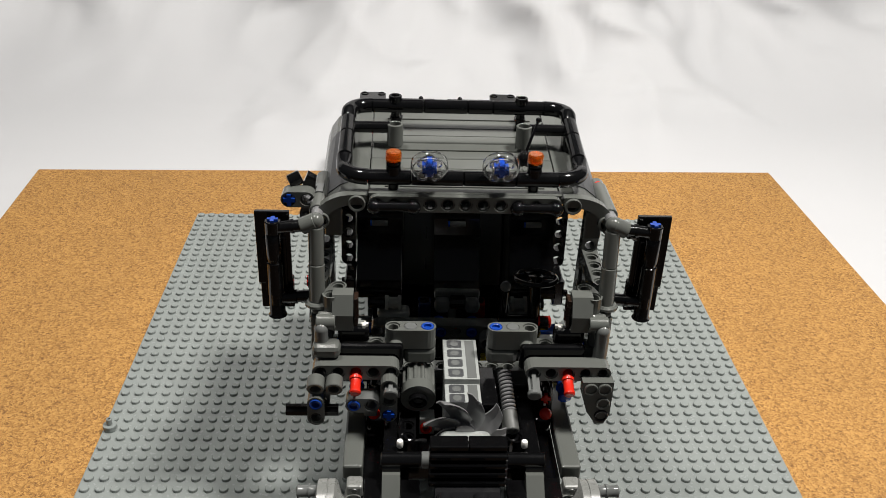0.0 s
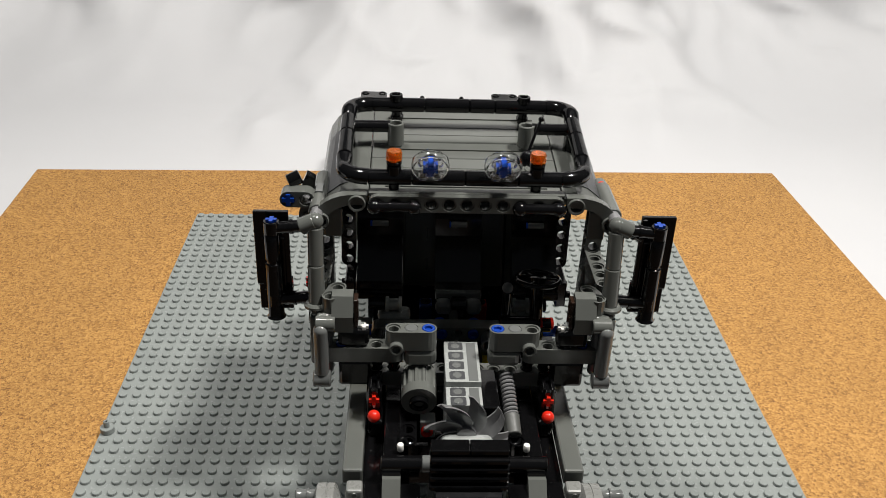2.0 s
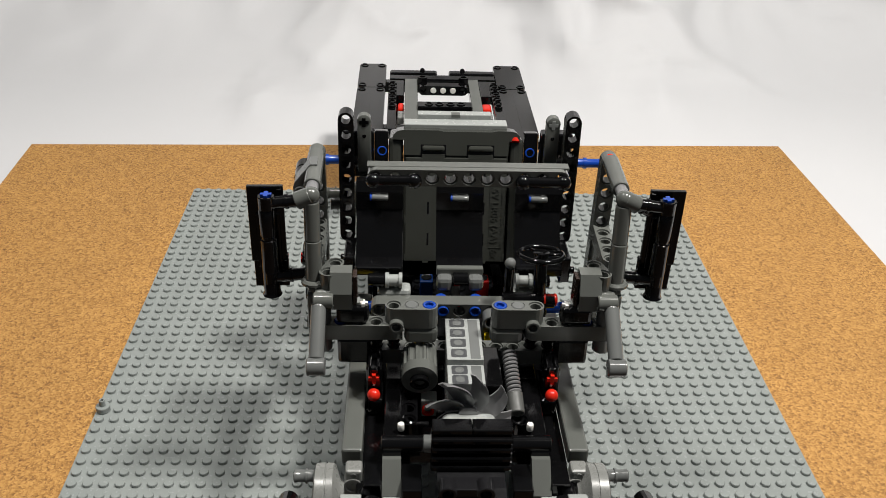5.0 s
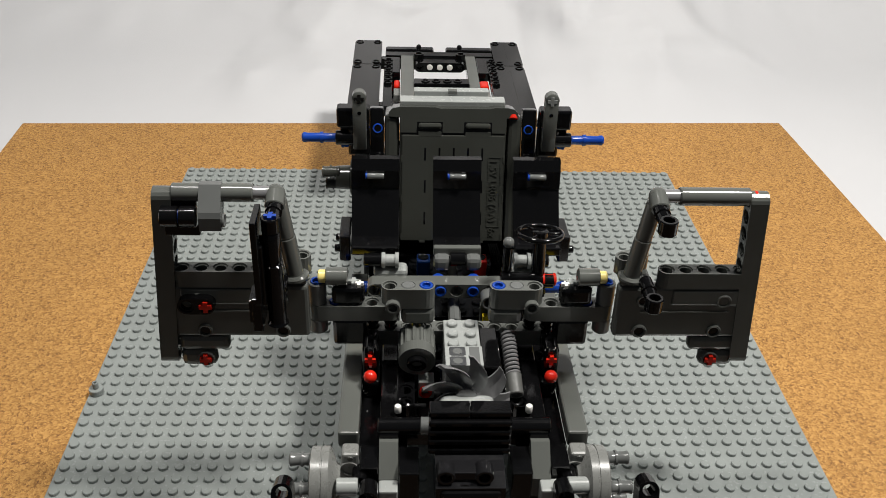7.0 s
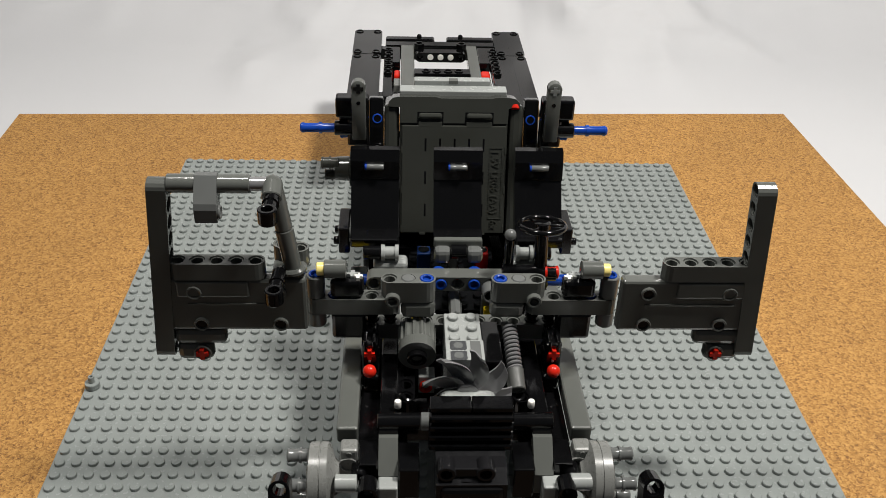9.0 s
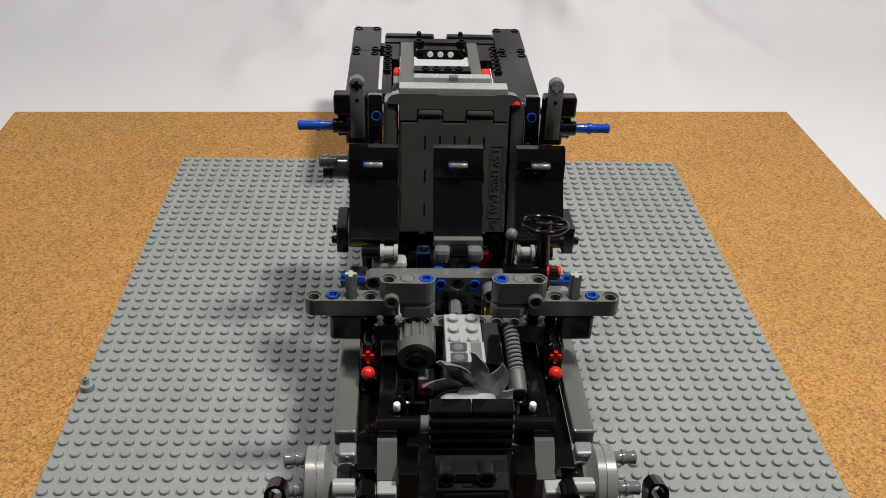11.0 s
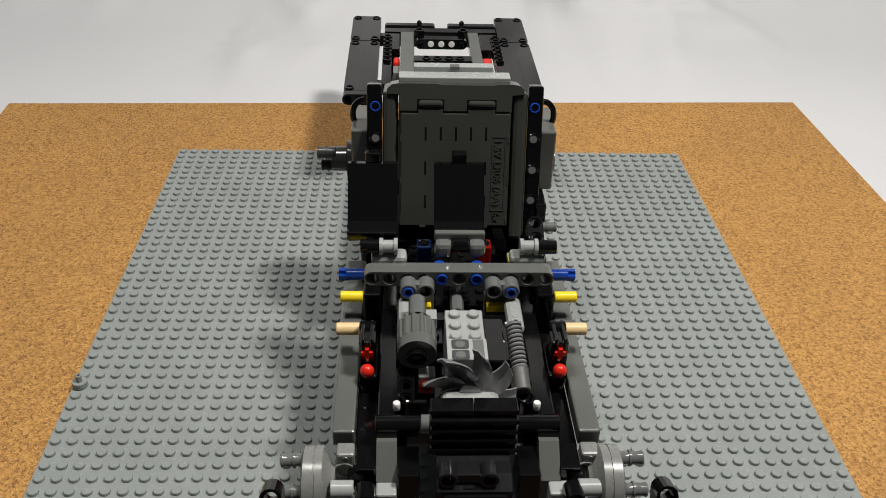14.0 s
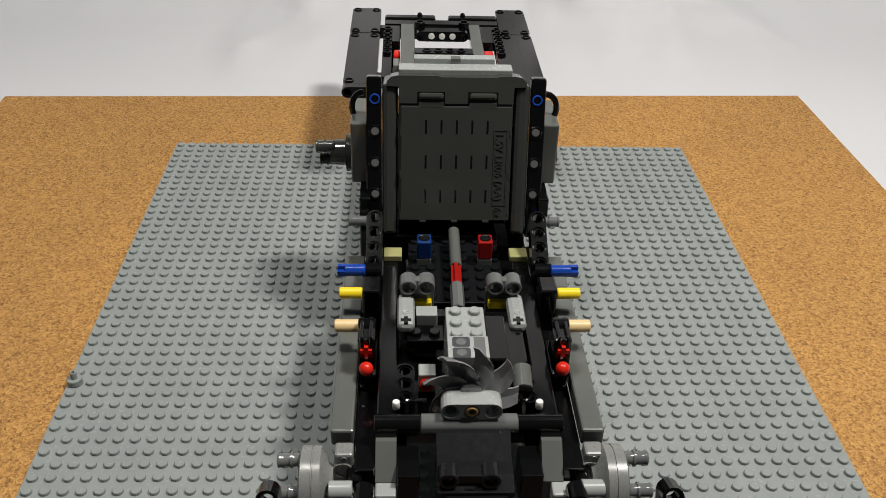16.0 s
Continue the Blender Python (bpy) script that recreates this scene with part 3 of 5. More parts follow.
def radiator():
    core = leave(thing("radiator_core", (0, -22.5, 8.6), "black radiator core block at the truck's front", "toy part"), 15.2)
    part("core", box(-1.7, 1.7, -22.75, -22.35, 8.2, 10.5, 0.05), BLACK, core)
    for x in (-1.2, 0, 1.2):
        part("core_block", box(x - 0.35, x + 0.35, -23.0, -22.7, 8.2, 10.3, 0.05), BLACK, core)
    grille = leave(thing("radiator_grille", (0, -22.9, 7.5), "glossy black slatted radiator grille", "toy part"), 15.1)
    for x0, x1 in ((-1.92, 0.17), (0.19, 2.28)):
        part("top_plate", box(x0, x1, -23.15, -22.2, 10.4, 10.72, 0.06), BLACK, grille)
    for k in range(4):
        z = 10.3 - k * 0.56
        part("slat", box(-1.96, 2.32, -23.4 - 0.06 * k, -22.8, z - 0.4, z, 0.12), BLACK, grille)
    part("back_plate", box(-1.8, 2.16, -23.04, -22.8, 8.1, 10.4, 0), BLACK, grille)


radiator()


def oil_filter():
    f = leave(thing("oil_filter", (-2.45, -17, 9.8), "grey ribbed cylinder with a black hub, like an oil filter", "toy part"), 15.6)
    b = bmesh.new()
    seg = 28
    p0, p1 = Vector((-2.5, -18.3, 10.1)), Vector((-2.5, -16.2, 10.35))
    d, a, c = basis(p1 - p0)
    verts, faces = [], []
    for s in (0, 0.33, 0.35, 1.0):
        for i in range(seg * 2):
            w = math.pi * i / seg
            r = 1.03 if s < 0.34 else (1.05 if i % 4 < 2 else 0.93)
            verts.append(p0 + (p1 - p0) * s + (a * math.cos(w) + c * math.sin(w)) * r)
    n = seg * 2
    for j in range(3):
        for i in range(n):
            k = (i + 1) % n
            faces.append((j * n + i, j * n + k, (j + 1) * n + k, (j + 1) * n + i))
    faces += [tuple(range(n)), tuple(3 * n + i for i in range(n))]
    grow(b, verts, faces)
    part("ribbed_drum", b, DGREY, f, "ribbed grey drum")
    part("front_hub", bush((-2.5, -18.55, 10.0), (-2.5, -18.2, 10.1), 0.56), BLACK, f, "black hub", True)
    part("back_flange", turned((-2.45, -16.3, 10.2), (-2.45, -15.7, 10.3), [(0, 0.8), (1, 0.75)], 20), BLACK, f, "", True)
    stem = leave(thing("filter_stem", (-2.45, -15, 10.2), "dark grey stem behind the ribbed cylinder", "toy part"), 15.8)
    part("stem", rod((-2.45, -16.0, 10.2), (-2.45, -14.0, 10.5), 0.48), MGREY, stem, "", True)
    part("red_peg", peg((-2.45, -17.6, 9.7), (-2.45, -16.0, 10.2), 0.34), RED, stem, "red peg", True)
    sp = leave(thing("shock_absorber", (2.85, -18, 9.7), "grey toy shock absorber with a coiled spring", "toy part"), 15.9)
    p0, p1 = Vector((2.65, -16.4, 10.75)), Vector((2.82, -18.9, 9.65))
    d, a, c = basis(p1 - p0)
    pts = []
    for i in range(11 * 14 + 1):
        w = 2 * math.pi * i / 14
        pts.append(p0 + (p1 - p0) * (i / (11 * 14)) + (a * math.cos(w) + c * math.sin(w)) * 0.37)
    part("spring", pipe(pts, 0.085, 6), SILVER, sp, "coiled metallic spring", True)
    part("core", rod(p0, p1, 0.28), MGREY, sp, "", True)
    part("end_tube", bush(p1, p1 + d * 1.25, 0.44), MATT, sp, "grey end tube", True)
    part("spring_seat", rod((2.85, -19.9, 9.0), (2.85, -18.6, 9.4), 0.5), DGREY, ch, "", True)


oil_filter()


def cab_floor():
    b = box(-2.9, 2.9, -11.0, -3.0, 7.3, 7.8, 0.05)
    for y in range(-10, -3):
        for x in (-2.5, -1.5, -0.5, 0.5, 1.5, 2.5):
            rod((x, y - 0.5, 7.75), (x, y - 0.5, 8.0), 0.3, 10, b)
    part("floor_plate", b, SMOKE, ch, "dark smoky studded floor plate")
    part("drive_shaft", rod((-0.05, -9.0, 9.0), (-0.02, -5.0, 9.0), 0.36), DGREY, ch, "grey drive shaft", True)
    part("red_axle", cross_axle((-0.1, -11.0, 9.0), (-0.05, -8.8, 9.0), 0.3), SHADERED, ch, "red axle section")
    # mid grey puts the cross beam's shade into this light grey end
    part("shaft_end", rod((-0.1, -13.0, 8.8), (-0.1, -10.9, 9.0), 0.4, 8), MGREY, ch, "light grey shaft end with shade put into its colour")
    for x, mt, nm in ((-1.93, SHADEBLUE, "blue"), (1.85, SHADERED, "red")):
        part("plug_socket", box(x - 0.45, x + 0.45, -7.2, -6.2, 8.3, 9.55, 0.1), mt, ch, nm + " plug socket")
        part("plug_socket_foot", box(x - 0.45, x + 0.45, -7.2, -6.2, 7.8, 8.3, 0.06), DGREY, ch)
        part("plug_ring", bush((x, -6.7, 9.5), (x, -6.7, 9.63), 0.36, 0.7, 0.1), SMOKE, ch, "", True)
    for k in range(5):
        w = [(2.55 + 0.14 * k, -5.4, 7.9), (2.65 + 0.14 * k, -6.5, 8.3), (2.65 + 0.14 * k, -6.7, 9.0), (2.6 + 0.14 * k, -6.3, 9.6), (2.5 + 0.13 * k, -5.4, 9.8)]
        part("cable", pipe(w, 0.06, 8), BLACK, ch, "black cable", True)


cab_floor()

LEAN = Matrix.Translation((0, -2.1, 17.6)) @ Matrix.Rotation(radians(-15), 4, "X") @ Matrix.Translation((0, 2.8, -17.7))


def battery_box():
    bb = thing("battery_box", (0, -4, 8.5), "dark grey battery box with a hinged slotted cover, leaning back", "battery box")
    def lean(bm):
        bm.transform(LEAN)
        return bm
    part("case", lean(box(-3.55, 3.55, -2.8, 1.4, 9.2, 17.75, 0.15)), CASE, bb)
    for s in BOTH:
        x0, x1 = sorted((3.6 * s, 4.55 * s))
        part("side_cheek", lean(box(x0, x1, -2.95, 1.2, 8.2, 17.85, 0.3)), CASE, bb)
        part("cheek_peg", lean(rod((3.95 * s, -2.5, 17.8), (3.95 * s, -2.5, 17.95), 0.3)), LGREY, bb, "pale peg", True)
    rim = [(-4.3, 17.75), (-4.25, 18.05), (-4.0, 18.3), (-3.6, 18.38), (-1.2, 18.38), (-0.9, 18.3), (2.4, 18.3), (2.7, 18.38), (3.6, 18.38), (4.0, 18.3), (4.25, 18.05), (4.3, 17.75), (3.52, 17.7), (3.5, 16.7), (-3.5, 16.7), (-3.52, 17.7)]
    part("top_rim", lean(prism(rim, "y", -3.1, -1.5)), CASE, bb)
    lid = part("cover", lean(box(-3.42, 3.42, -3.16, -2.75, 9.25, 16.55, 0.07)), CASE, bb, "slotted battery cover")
    for x0, x1 in ((-2.33, -0.78), (0.78, 2.48)):
        # black box behind the tab paints the dark of the gap round it
        part("hinge_gap", lean(box(x0 - 0.07, x1 + 0.07, -3.12, -2.9, 16.5, 17.42, 0.02)), BLACK, lid)
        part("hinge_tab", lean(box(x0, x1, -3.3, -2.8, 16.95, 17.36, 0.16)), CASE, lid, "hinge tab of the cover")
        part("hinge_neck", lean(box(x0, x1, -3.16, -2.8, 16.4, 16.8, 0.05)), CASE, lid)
    # black slivers on the surface paint the dark inside the cover's openings
    for j, z in enumerate((10.45, 12.65, 14.85)):
        for i in range(5):
            x = -1.85 + 0.95 * i
            part("slot", lean(box(x - 0.06, x + 0.06, -3.168, -3.0, z, z + 0.85, 0)), BLACK, lid)
    t = bpy.data.curves.new("embossed_text", "FONT")
    t.body, t.size, t.extrude = "1.5V LR06 (AA)  6x", 0.68, 0.03
    tmp = new("embossed_text", t)
    me = bpy.data.meshes.new_from_object(tmp)
    bpy.data.objects.remove(tmp)
    bm = bmesh.new()
    bm.from_mesh(me)
    bpy.data.meshes.remove(me)
    bm.transform(LEAN @ Matrix.Translation((2.5, -3.18, 15.0)) @ Matrix.Rotation(radians(90), 4, "X") @ Matrix.Rotation(radians(-90), 4, "Z"))
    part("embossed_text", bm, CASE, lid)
    for x in (2.38, 3.2):
        part("text_frame", lean(box(x - 0.02, x + 0.02, -3.2, -3.1, 10.3, 15.1, 0)), CASE, lid)
    for z in (10.3, 15.1):
        part("text_frame", lean(box(2.36, 3.22, -3.2, -3.1, z - 0.02, z + 0.02, 0)), CASE, lid)
    for s in BOTH:
        for z in (9.3, 12.0, 14.7):
            part("cover_catch", lean(box(3.4 * s - 0.06, 3.4 * s + 0.06, -3.2, -2.9, z, z + 0.5, 0.02)), CASE, lid)
    for x in (-2, 0, 2):
        part("cover_catch", lean(box(x - 0.2, x + 0.2, -3.24, -2.9, 9.16, 9.3, 0.02)), CASE, lid)
    for s in BOTH:
        part("upright_beam", lean(box(5.07 * s - 0.47, 5.07 * s + 0.47, -2.8, -1.8, 8.0, 18.25, 0.14)), BLACK, ch, "black upright beam")
        part("blue_peg", lean(bush((5 * s, -2.85, 16.9), (5 * s, -2.2, 16.9), 0.33, 0.7, 0.3)), BLUE, ch, "blue peg in the upright", True)
        for z in (14.9, 12.9, 10.9):
            part("peg_ring", lean(bush((5 * s, -2.86, z), (5 * s, -2.5, z), 0.4, 0.72, 0.2)), BLACK, ch, "", True)
            part("grey_peg", lean(rod((5 * s, -2.83, z), (5 * s, -2.5, z), 0.27)), MGREY, ch, "grey peg in the upright", True)
        x0, x1 = sorted((5.5 * s, 6.55 * s))
        part("side_motor", box(x0, x1, -2.4, 1.5, 11.0, 15.2, 0.12), DGREY, ch, "dark grey motor housing")
        part("cheek_plate", box(min(5.3 * s, 6.0 * s), max(5.3 * s, 6.0 * s), -4.4, 0.0, 6.5, 11.0, 0.1), BLACK, ch)
        part("grey_peg", peg((5.4 * s, -4.8, 9.6), (6.7 * s, -4.8, 9.6), 0.32), MGREY, ch, "", True)
        pts = [((5.75 + 0.75 * math.sin(a)) * s, -0.8, 15.6 - 1.0 * math.cos(a)) for a in [math.pi * k / 10 for k in range(11)]]
        part("cable_loop", pipe(pts, 0.2, 10), BLACK, ch, "black cable loop", True)
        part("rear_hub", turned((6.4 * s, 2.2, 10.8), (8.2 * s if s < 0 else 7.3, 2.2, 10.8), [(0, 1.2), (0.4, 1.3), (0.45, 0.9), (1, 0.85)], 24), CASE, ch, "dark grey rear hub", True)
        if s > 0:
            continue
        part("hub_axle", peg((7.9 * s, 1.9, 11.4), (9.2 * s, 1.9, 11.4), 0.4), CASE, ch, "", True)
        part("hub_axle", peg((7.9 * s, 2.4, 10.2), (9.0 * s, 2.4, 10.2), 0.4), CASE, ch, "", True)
    part("top_block", box(-3.55, 3.5, -1.1, -0.1, 15.5, 18.28, 0.06), LGREY, ch, "light grey block behind the battery box")
    part("top_block_rise", box(-2.6, 2.45, -0.1, 0.6, 15.5, 18.6, 0.05), LGREY, ch)
    # raised dark box paints the shade of a notch in the block
    part("top_block_notch", box(-0.3, 0.3, -0.14, 0.3, 18.4, 18.62, 0), DGREY, ch)
    part("box_support", box(-4.6, 4.6, -4.5, 1.0, 6.4, 8.3, 0.08), BLACK, ch)


battery_box()


def bed():
    def rear(name, bm, material, parent, label="", smooth=False):
        bm.transform(Matrix.Translation((0, 0.85, 0)))
        return part(name, bm, material, parent, label, smooth)
    rear("frame_rail", box(-4.9, -3.9, -1.0, 34, 6.4, 8.0, 0.08), BLACK, ch)
    rear("frame_rail", box(3.9, 4.9, -1.0, 34, 6.4, 8.0, 0.08), BLACK, ch)
    rear("bed_cross_member", box(-8.0, 8.2, 20.0, 21.0, 7.4, 8.5, 0.08), BLACK, ch)
    rear("bed_cross_member", box(-8.0, 8.2, 32.0, 33.0, 7.4, 8.5, 0.08), BLACK, ch)
    for s in BOTH:
        x0, x1 = (-8.3, -5.5) if s < 0 else (5.85, 8.68)
        for y0, y1 in ((16.2, 27.9), (28.05, 34.9)):
            k = 0.45
            out = [(x0, y0 + k), (x0 + 0.14, y0 + 0.14), (x0 + k, y0), (x1 - k, y0), (x1 - 0.14, y0 + 0.14), (x1, y0 + k), (x1, y1 - k), (x1 - 0.14, y1 - 0.14), (x1 - k, y1), (x0 + k, y1), (x0 + 0.14, y1 - 0.14), (x0, y1 - k)]
            pan = rear("bed_panel", prism(out, "z", 8.5, 9.5), BLACK, ch, "glossy black side panel of the rear bed")
            for y in (y0 + 0.55, y1 - 0.55):
                for x in (x0 + 0.5, x1 - 0.5):
                    rear("panel_boss", bush((x, y, 9.4), (x, y, 9.6), 0.4, 0.7, 0.15), BLACK, pan, "", True)
            rear("panel_seam", box((x0 + x1) / 2 - 0.03, (x0 + x1) / 2 + 0.03, y0 + 2.0, y1 - 1.2, 9.495, 9.52, 0), BLACK, pan)
        rear("end_beam", beam(((-7.9 if s < 0 else 8.2), 15.9, 9.0), (-s, 0, 0), Y, 3), BLACK, ch)
        xr = -4.75 if s < 0 else 5.5
        rear("rib_beam", box(xr - 0.42, xr + 0.42, 17.5, 29.6, 8.6, 9.5, 0.08), BLACK, ch)
        for k in range(7):
            rear("rib_ring", bush((xr, 22.9 + k * 0.98, 9.45), (xr, 22.9 + k * 0.98, 9.75), 0.4, 0.7, 0.2), BLACK, ch, "", True)
        x0, x1 = (-3.55, -2.25) if s < 0 else (2.95, 4.0)
        rear("grey_rail", box(x0, x1, 9.0, 30.6, 8.6, 9.5, 0.08), DGREY, ch, "dark grey bed rail")
        x0, x1 = (-4.2, -3.6) if s < 0 else (4.05, 4.95)
        rear("red_block", box(x0, x1, 23.5, 25.0, 8.3, 9.1, 0.2), RED, ch, "red block in the bed")
        rear("pale_block", box(x0, x1, 21.6, 23.3, 8.2, 8.9, 0.06), HUBGREY, ch, "pale grey block in the bed")
        x0, x1 = (-5.1, -0.15) if s < 0 else (1.05, 5.85)
        rear("tail_plate", box(x0, x1, 31.9, 33.0, 8.7, 9.6, 0.2), BLACK, ch)
        rear("tail_knob", ball(((-1.7 if s < 0 else 2.5), 32.7, 9.65), 0.26), BLACK, ch, "", True)
        rear("corner_post", bush(((-1.75 if s < 0 else 2.45), 29.6, 9.3), ((-1.75 if s < 0 else 2.45), 29.6, 10.1), 0.5), BLACK, ch, "", True)
        x0, x1 = (-5.1, -3.6) if s < 0 else (4.05, 5.85)
        rear("bed_frame", box(x0, x1, 26.2, 31.5, 8.5, 9.35, 0.08), BLACK, ch)
    # white rod ends, added in place of the bright cloth behind the holes
    for x in (-0.65, 0.34, 1.33):
        rear("white_peg", rod((x, 28.0, 9.2), (x, 28.45, 9.2), 0.3), WHITE, ch, "white peg in the hole beam", True)
    rear("tail_beam", box(-5.1, 5.85, 30.6, 31.9, 8.7, 9.45, 0.08), BLACK, ch)
    rear("hole_beam", beam((-1.66, 28.5, 9.2), X, Y, 5), BLACK, ch)
    rear("winch_box", box(-2.3, 2.95, 22.0, 23.4, 8.0, 9.9, 0.1), BLACK, ch)
    for x in (-1.2, -0.2, 0.85, 1.85):
        rear("winch_socket", bush((x, 22.7, 9.8), (x, 22.7, 10.0), 0.42), BLACK, ch, "", True)


bed()


# ---- front hinge beams, cab cross bars ----
def side_name(s):
    return "far-side" if s < 0 else "driver-side"


def front_beams():
    low = leave(thing("long_beam", (0, -15.7, 10), "long dark grey eleven-hole beam across the engine bay", "toy part"), 12.2)
    part("beam", beam((-5, -15.6, 10.05), X, Z, 11), DGREY, low)
    for x in (-5, -4, 4, 5):
        part("slot_peg", peg((x, -15.6, 10.5), (x, -15.6, 11.5), 0.32), BLACK, low, "black upright peg", True)
    for s in BOTH:
        fb = leave(thing("hinge_beam", (6 * s, -16.2, 11.7), "dark grey beam with upright holes carrying the door hinge", "toy part", "hinge beams"), 11.8)
        part("beam", beam((4 * s, -16.3, 11.75), (s, 0, 0), Z, 5), DGREY, fb)
        part("blue_peg", bush((7 * s, -16.2, 11.7), (7 * s, -16.2, 12.28), 0.36, 0.6, 0.2), BLUE, fb, "blue peg in the beam", True)
        up = leave(thing("upper_connector", (3 * s, -16.2, 12.9), "grey three-hole connector with blue and grey pegs", "toy part", "upper connectors"), 11.9)
        part("beam", beam((4 * s, -16.2, 12.75), (-s, 0, 0), Z, 3, thick=1.3), DGREY, up)
        part("blue_peg", bush((2 * s, -16.2, 12.9), (2 * s, -16.2, 13.44), 0.38, 0.6, 0.2), BLUE, up, "blue peg", True)
        part("grey_peg", rod((3 * s, -16.2, 12.9), (3 * s, -16.2, 13.44), 0.38), MGREY, up, "", True)
        part("eye", bush((3.85 * s, -17.0, 12.35), (3.85 * s, -16.2, 12.35), 0.42), DGREY, up, "", True)
        lo = leave(thing("lower_connector", (2.4 * s, -16.2, 11.5), "grey rounded block under the connector", "toy part", "lower connectors"), 12.0)
        x0, x1 = sorted((1.5 * s, 3.4 * s))
        part("block", box(x0, x1, -16.7, -15.7, 11.0, 12.08, 0.3), DGREY, lo)
        ax = leave(thing("grey_axle", (6 * s, -16.2, 12.2), "pale grey cross axle standing in the beam", "toy part", "grey axles"), 11.6)
        part("axle", cross_axle((6 * s, -16.2, 11.8), (6 * s, -16.2, 13.6), 0.3), LGREY, ax)
        bk = leave(thing("black_block", (6.2 * s, -16.4, 12.2), "glossy black block on the hinge beam", "toy part", "black blocks"), 10.9)
        part("block", box(min(5.4 * s, 7.2 * s), max(5.4 * s, 7.2 * s), -16.75, -15.9, 12.25, 13.4, 0.25), BLACK, bk)
        ub = leave(thing("lower_black_block", (6.2 * s, -16.2, 10), "black block under the hinge beam", "toy part", "lower black blocks"), 11.75)
        part("block", box(min(5.3 * s, 7.2 * s), max(5.3 * s, 7.2 * s), -16.7, -15.7, 9.5, 11.24, 0.2), BLACK, ub)
        hc = leave(thing("hinge_pillar", (8 * s, -16.8, 10.4), "grey round door hinge with a blue peg on top", "toy part", "door hinges"), 10.8)
        part("lower_sleeve", bush((8 * s, -16.3, 10.35), (8 * s, -16.3, 11.25), 0.5), MGREY, hc, "", True)
        part("upper_sleeve", bush((8 * s, -16.3, 12.24), (8 * s, -16.3, 13.6), 0.5), MGREY, hc, "", True)
        part("collar", rod((8 * s, -16.3, 11.2), (8 * s, -16.3, 12.3), 0.4), DGREY, hc, "", True)
        part("blue_peg", bush((8 * s, -16.3, 13.2), (8 * s, -16.3, 13.68), 0.36, 0.7, 0.25), BLUE, hc, "blue peg", True)
        gc = leave(thing("grey_sleeve", (7.2 * s, -16.4, 14), "grey sleeve with a yellow tip on the hinge", "toy part", "grey sleeves"), 10.7)
        part("sleeve", rod((6.6 * s, -16.4, 13.9), (7.8 * s, -16.4, 13.9), 0.5), DGREY, gc, "", True)
        part("yellow_tip", bush((7.75 * s, -16.4, 13.9), (8.2 * s, -16.4, 13.9), 0.36), PALEYELLOW, gc, "yellow tip", True)
        part("white_cross", cross_axle((6 * s, -16.4, 13.3), (6 * s, -16.4, 13.5), 0.25), WHITE, gc, "white cross axle end")
        # cab foot and swinging leg
        ft = leave(thing("pillar_block", (7 * s, -16.2, 13), "dark grey block at the foot of the windscreen pillar", "toy part", "pillar feet"), 5.4)
        x0, x1 = sorted((6.3 * s, 7.5 * s))
        part("block", prism([(-16.9, 13.4), (-16.9, 14.4), (-16.4, 15.5), (-15.6, 15.5), (-15.6, 13.4)], "x", x0, x1), DGREY, ft)
        part("sleeve", bush((7.3 * s, -16.9, 14.0), (8.4 * s, -16.9, 14.0), 0.46), DGREY, ft, "", True)
        x0, x1 = sorted((7.1 * s, 8.35 * s))
        part("cap", box(x0, x1, -16.75, -15.9, 13.3, 14.45, 0.15), DGREY, ft)
        part("brown_strip", box(6.15 * s - 0.12, 6.15 * s + 0.12, -16.5, -15.7, 13.2, 15.3, 0.03), BROWN, ft)
        leg = thing("swing_leg", (8.1 * s, -17.2, 14.2), "dark grey tubular leg hanging forward from the door hinge", "toy part", "swing legs")
        part("tube", bush((8.1 * s, -17.2, 14.3), (8.1 * s, -17.2, 11.3), 0.42), MGREY, leg, "", True)
        part("foot", rod((8.1 * s - 0.5, -17.2, 10.9), (8.1 * s + 0.5, -17.2, 10.9), 0.5), MGREY, leg, "", True)
        part("knee", ball((8.1 * s, -17.2, 14.2), 0.43), MGREY, leg, "", True)
        LEGS.append((leg, s))


LEGS = []
front_beams()


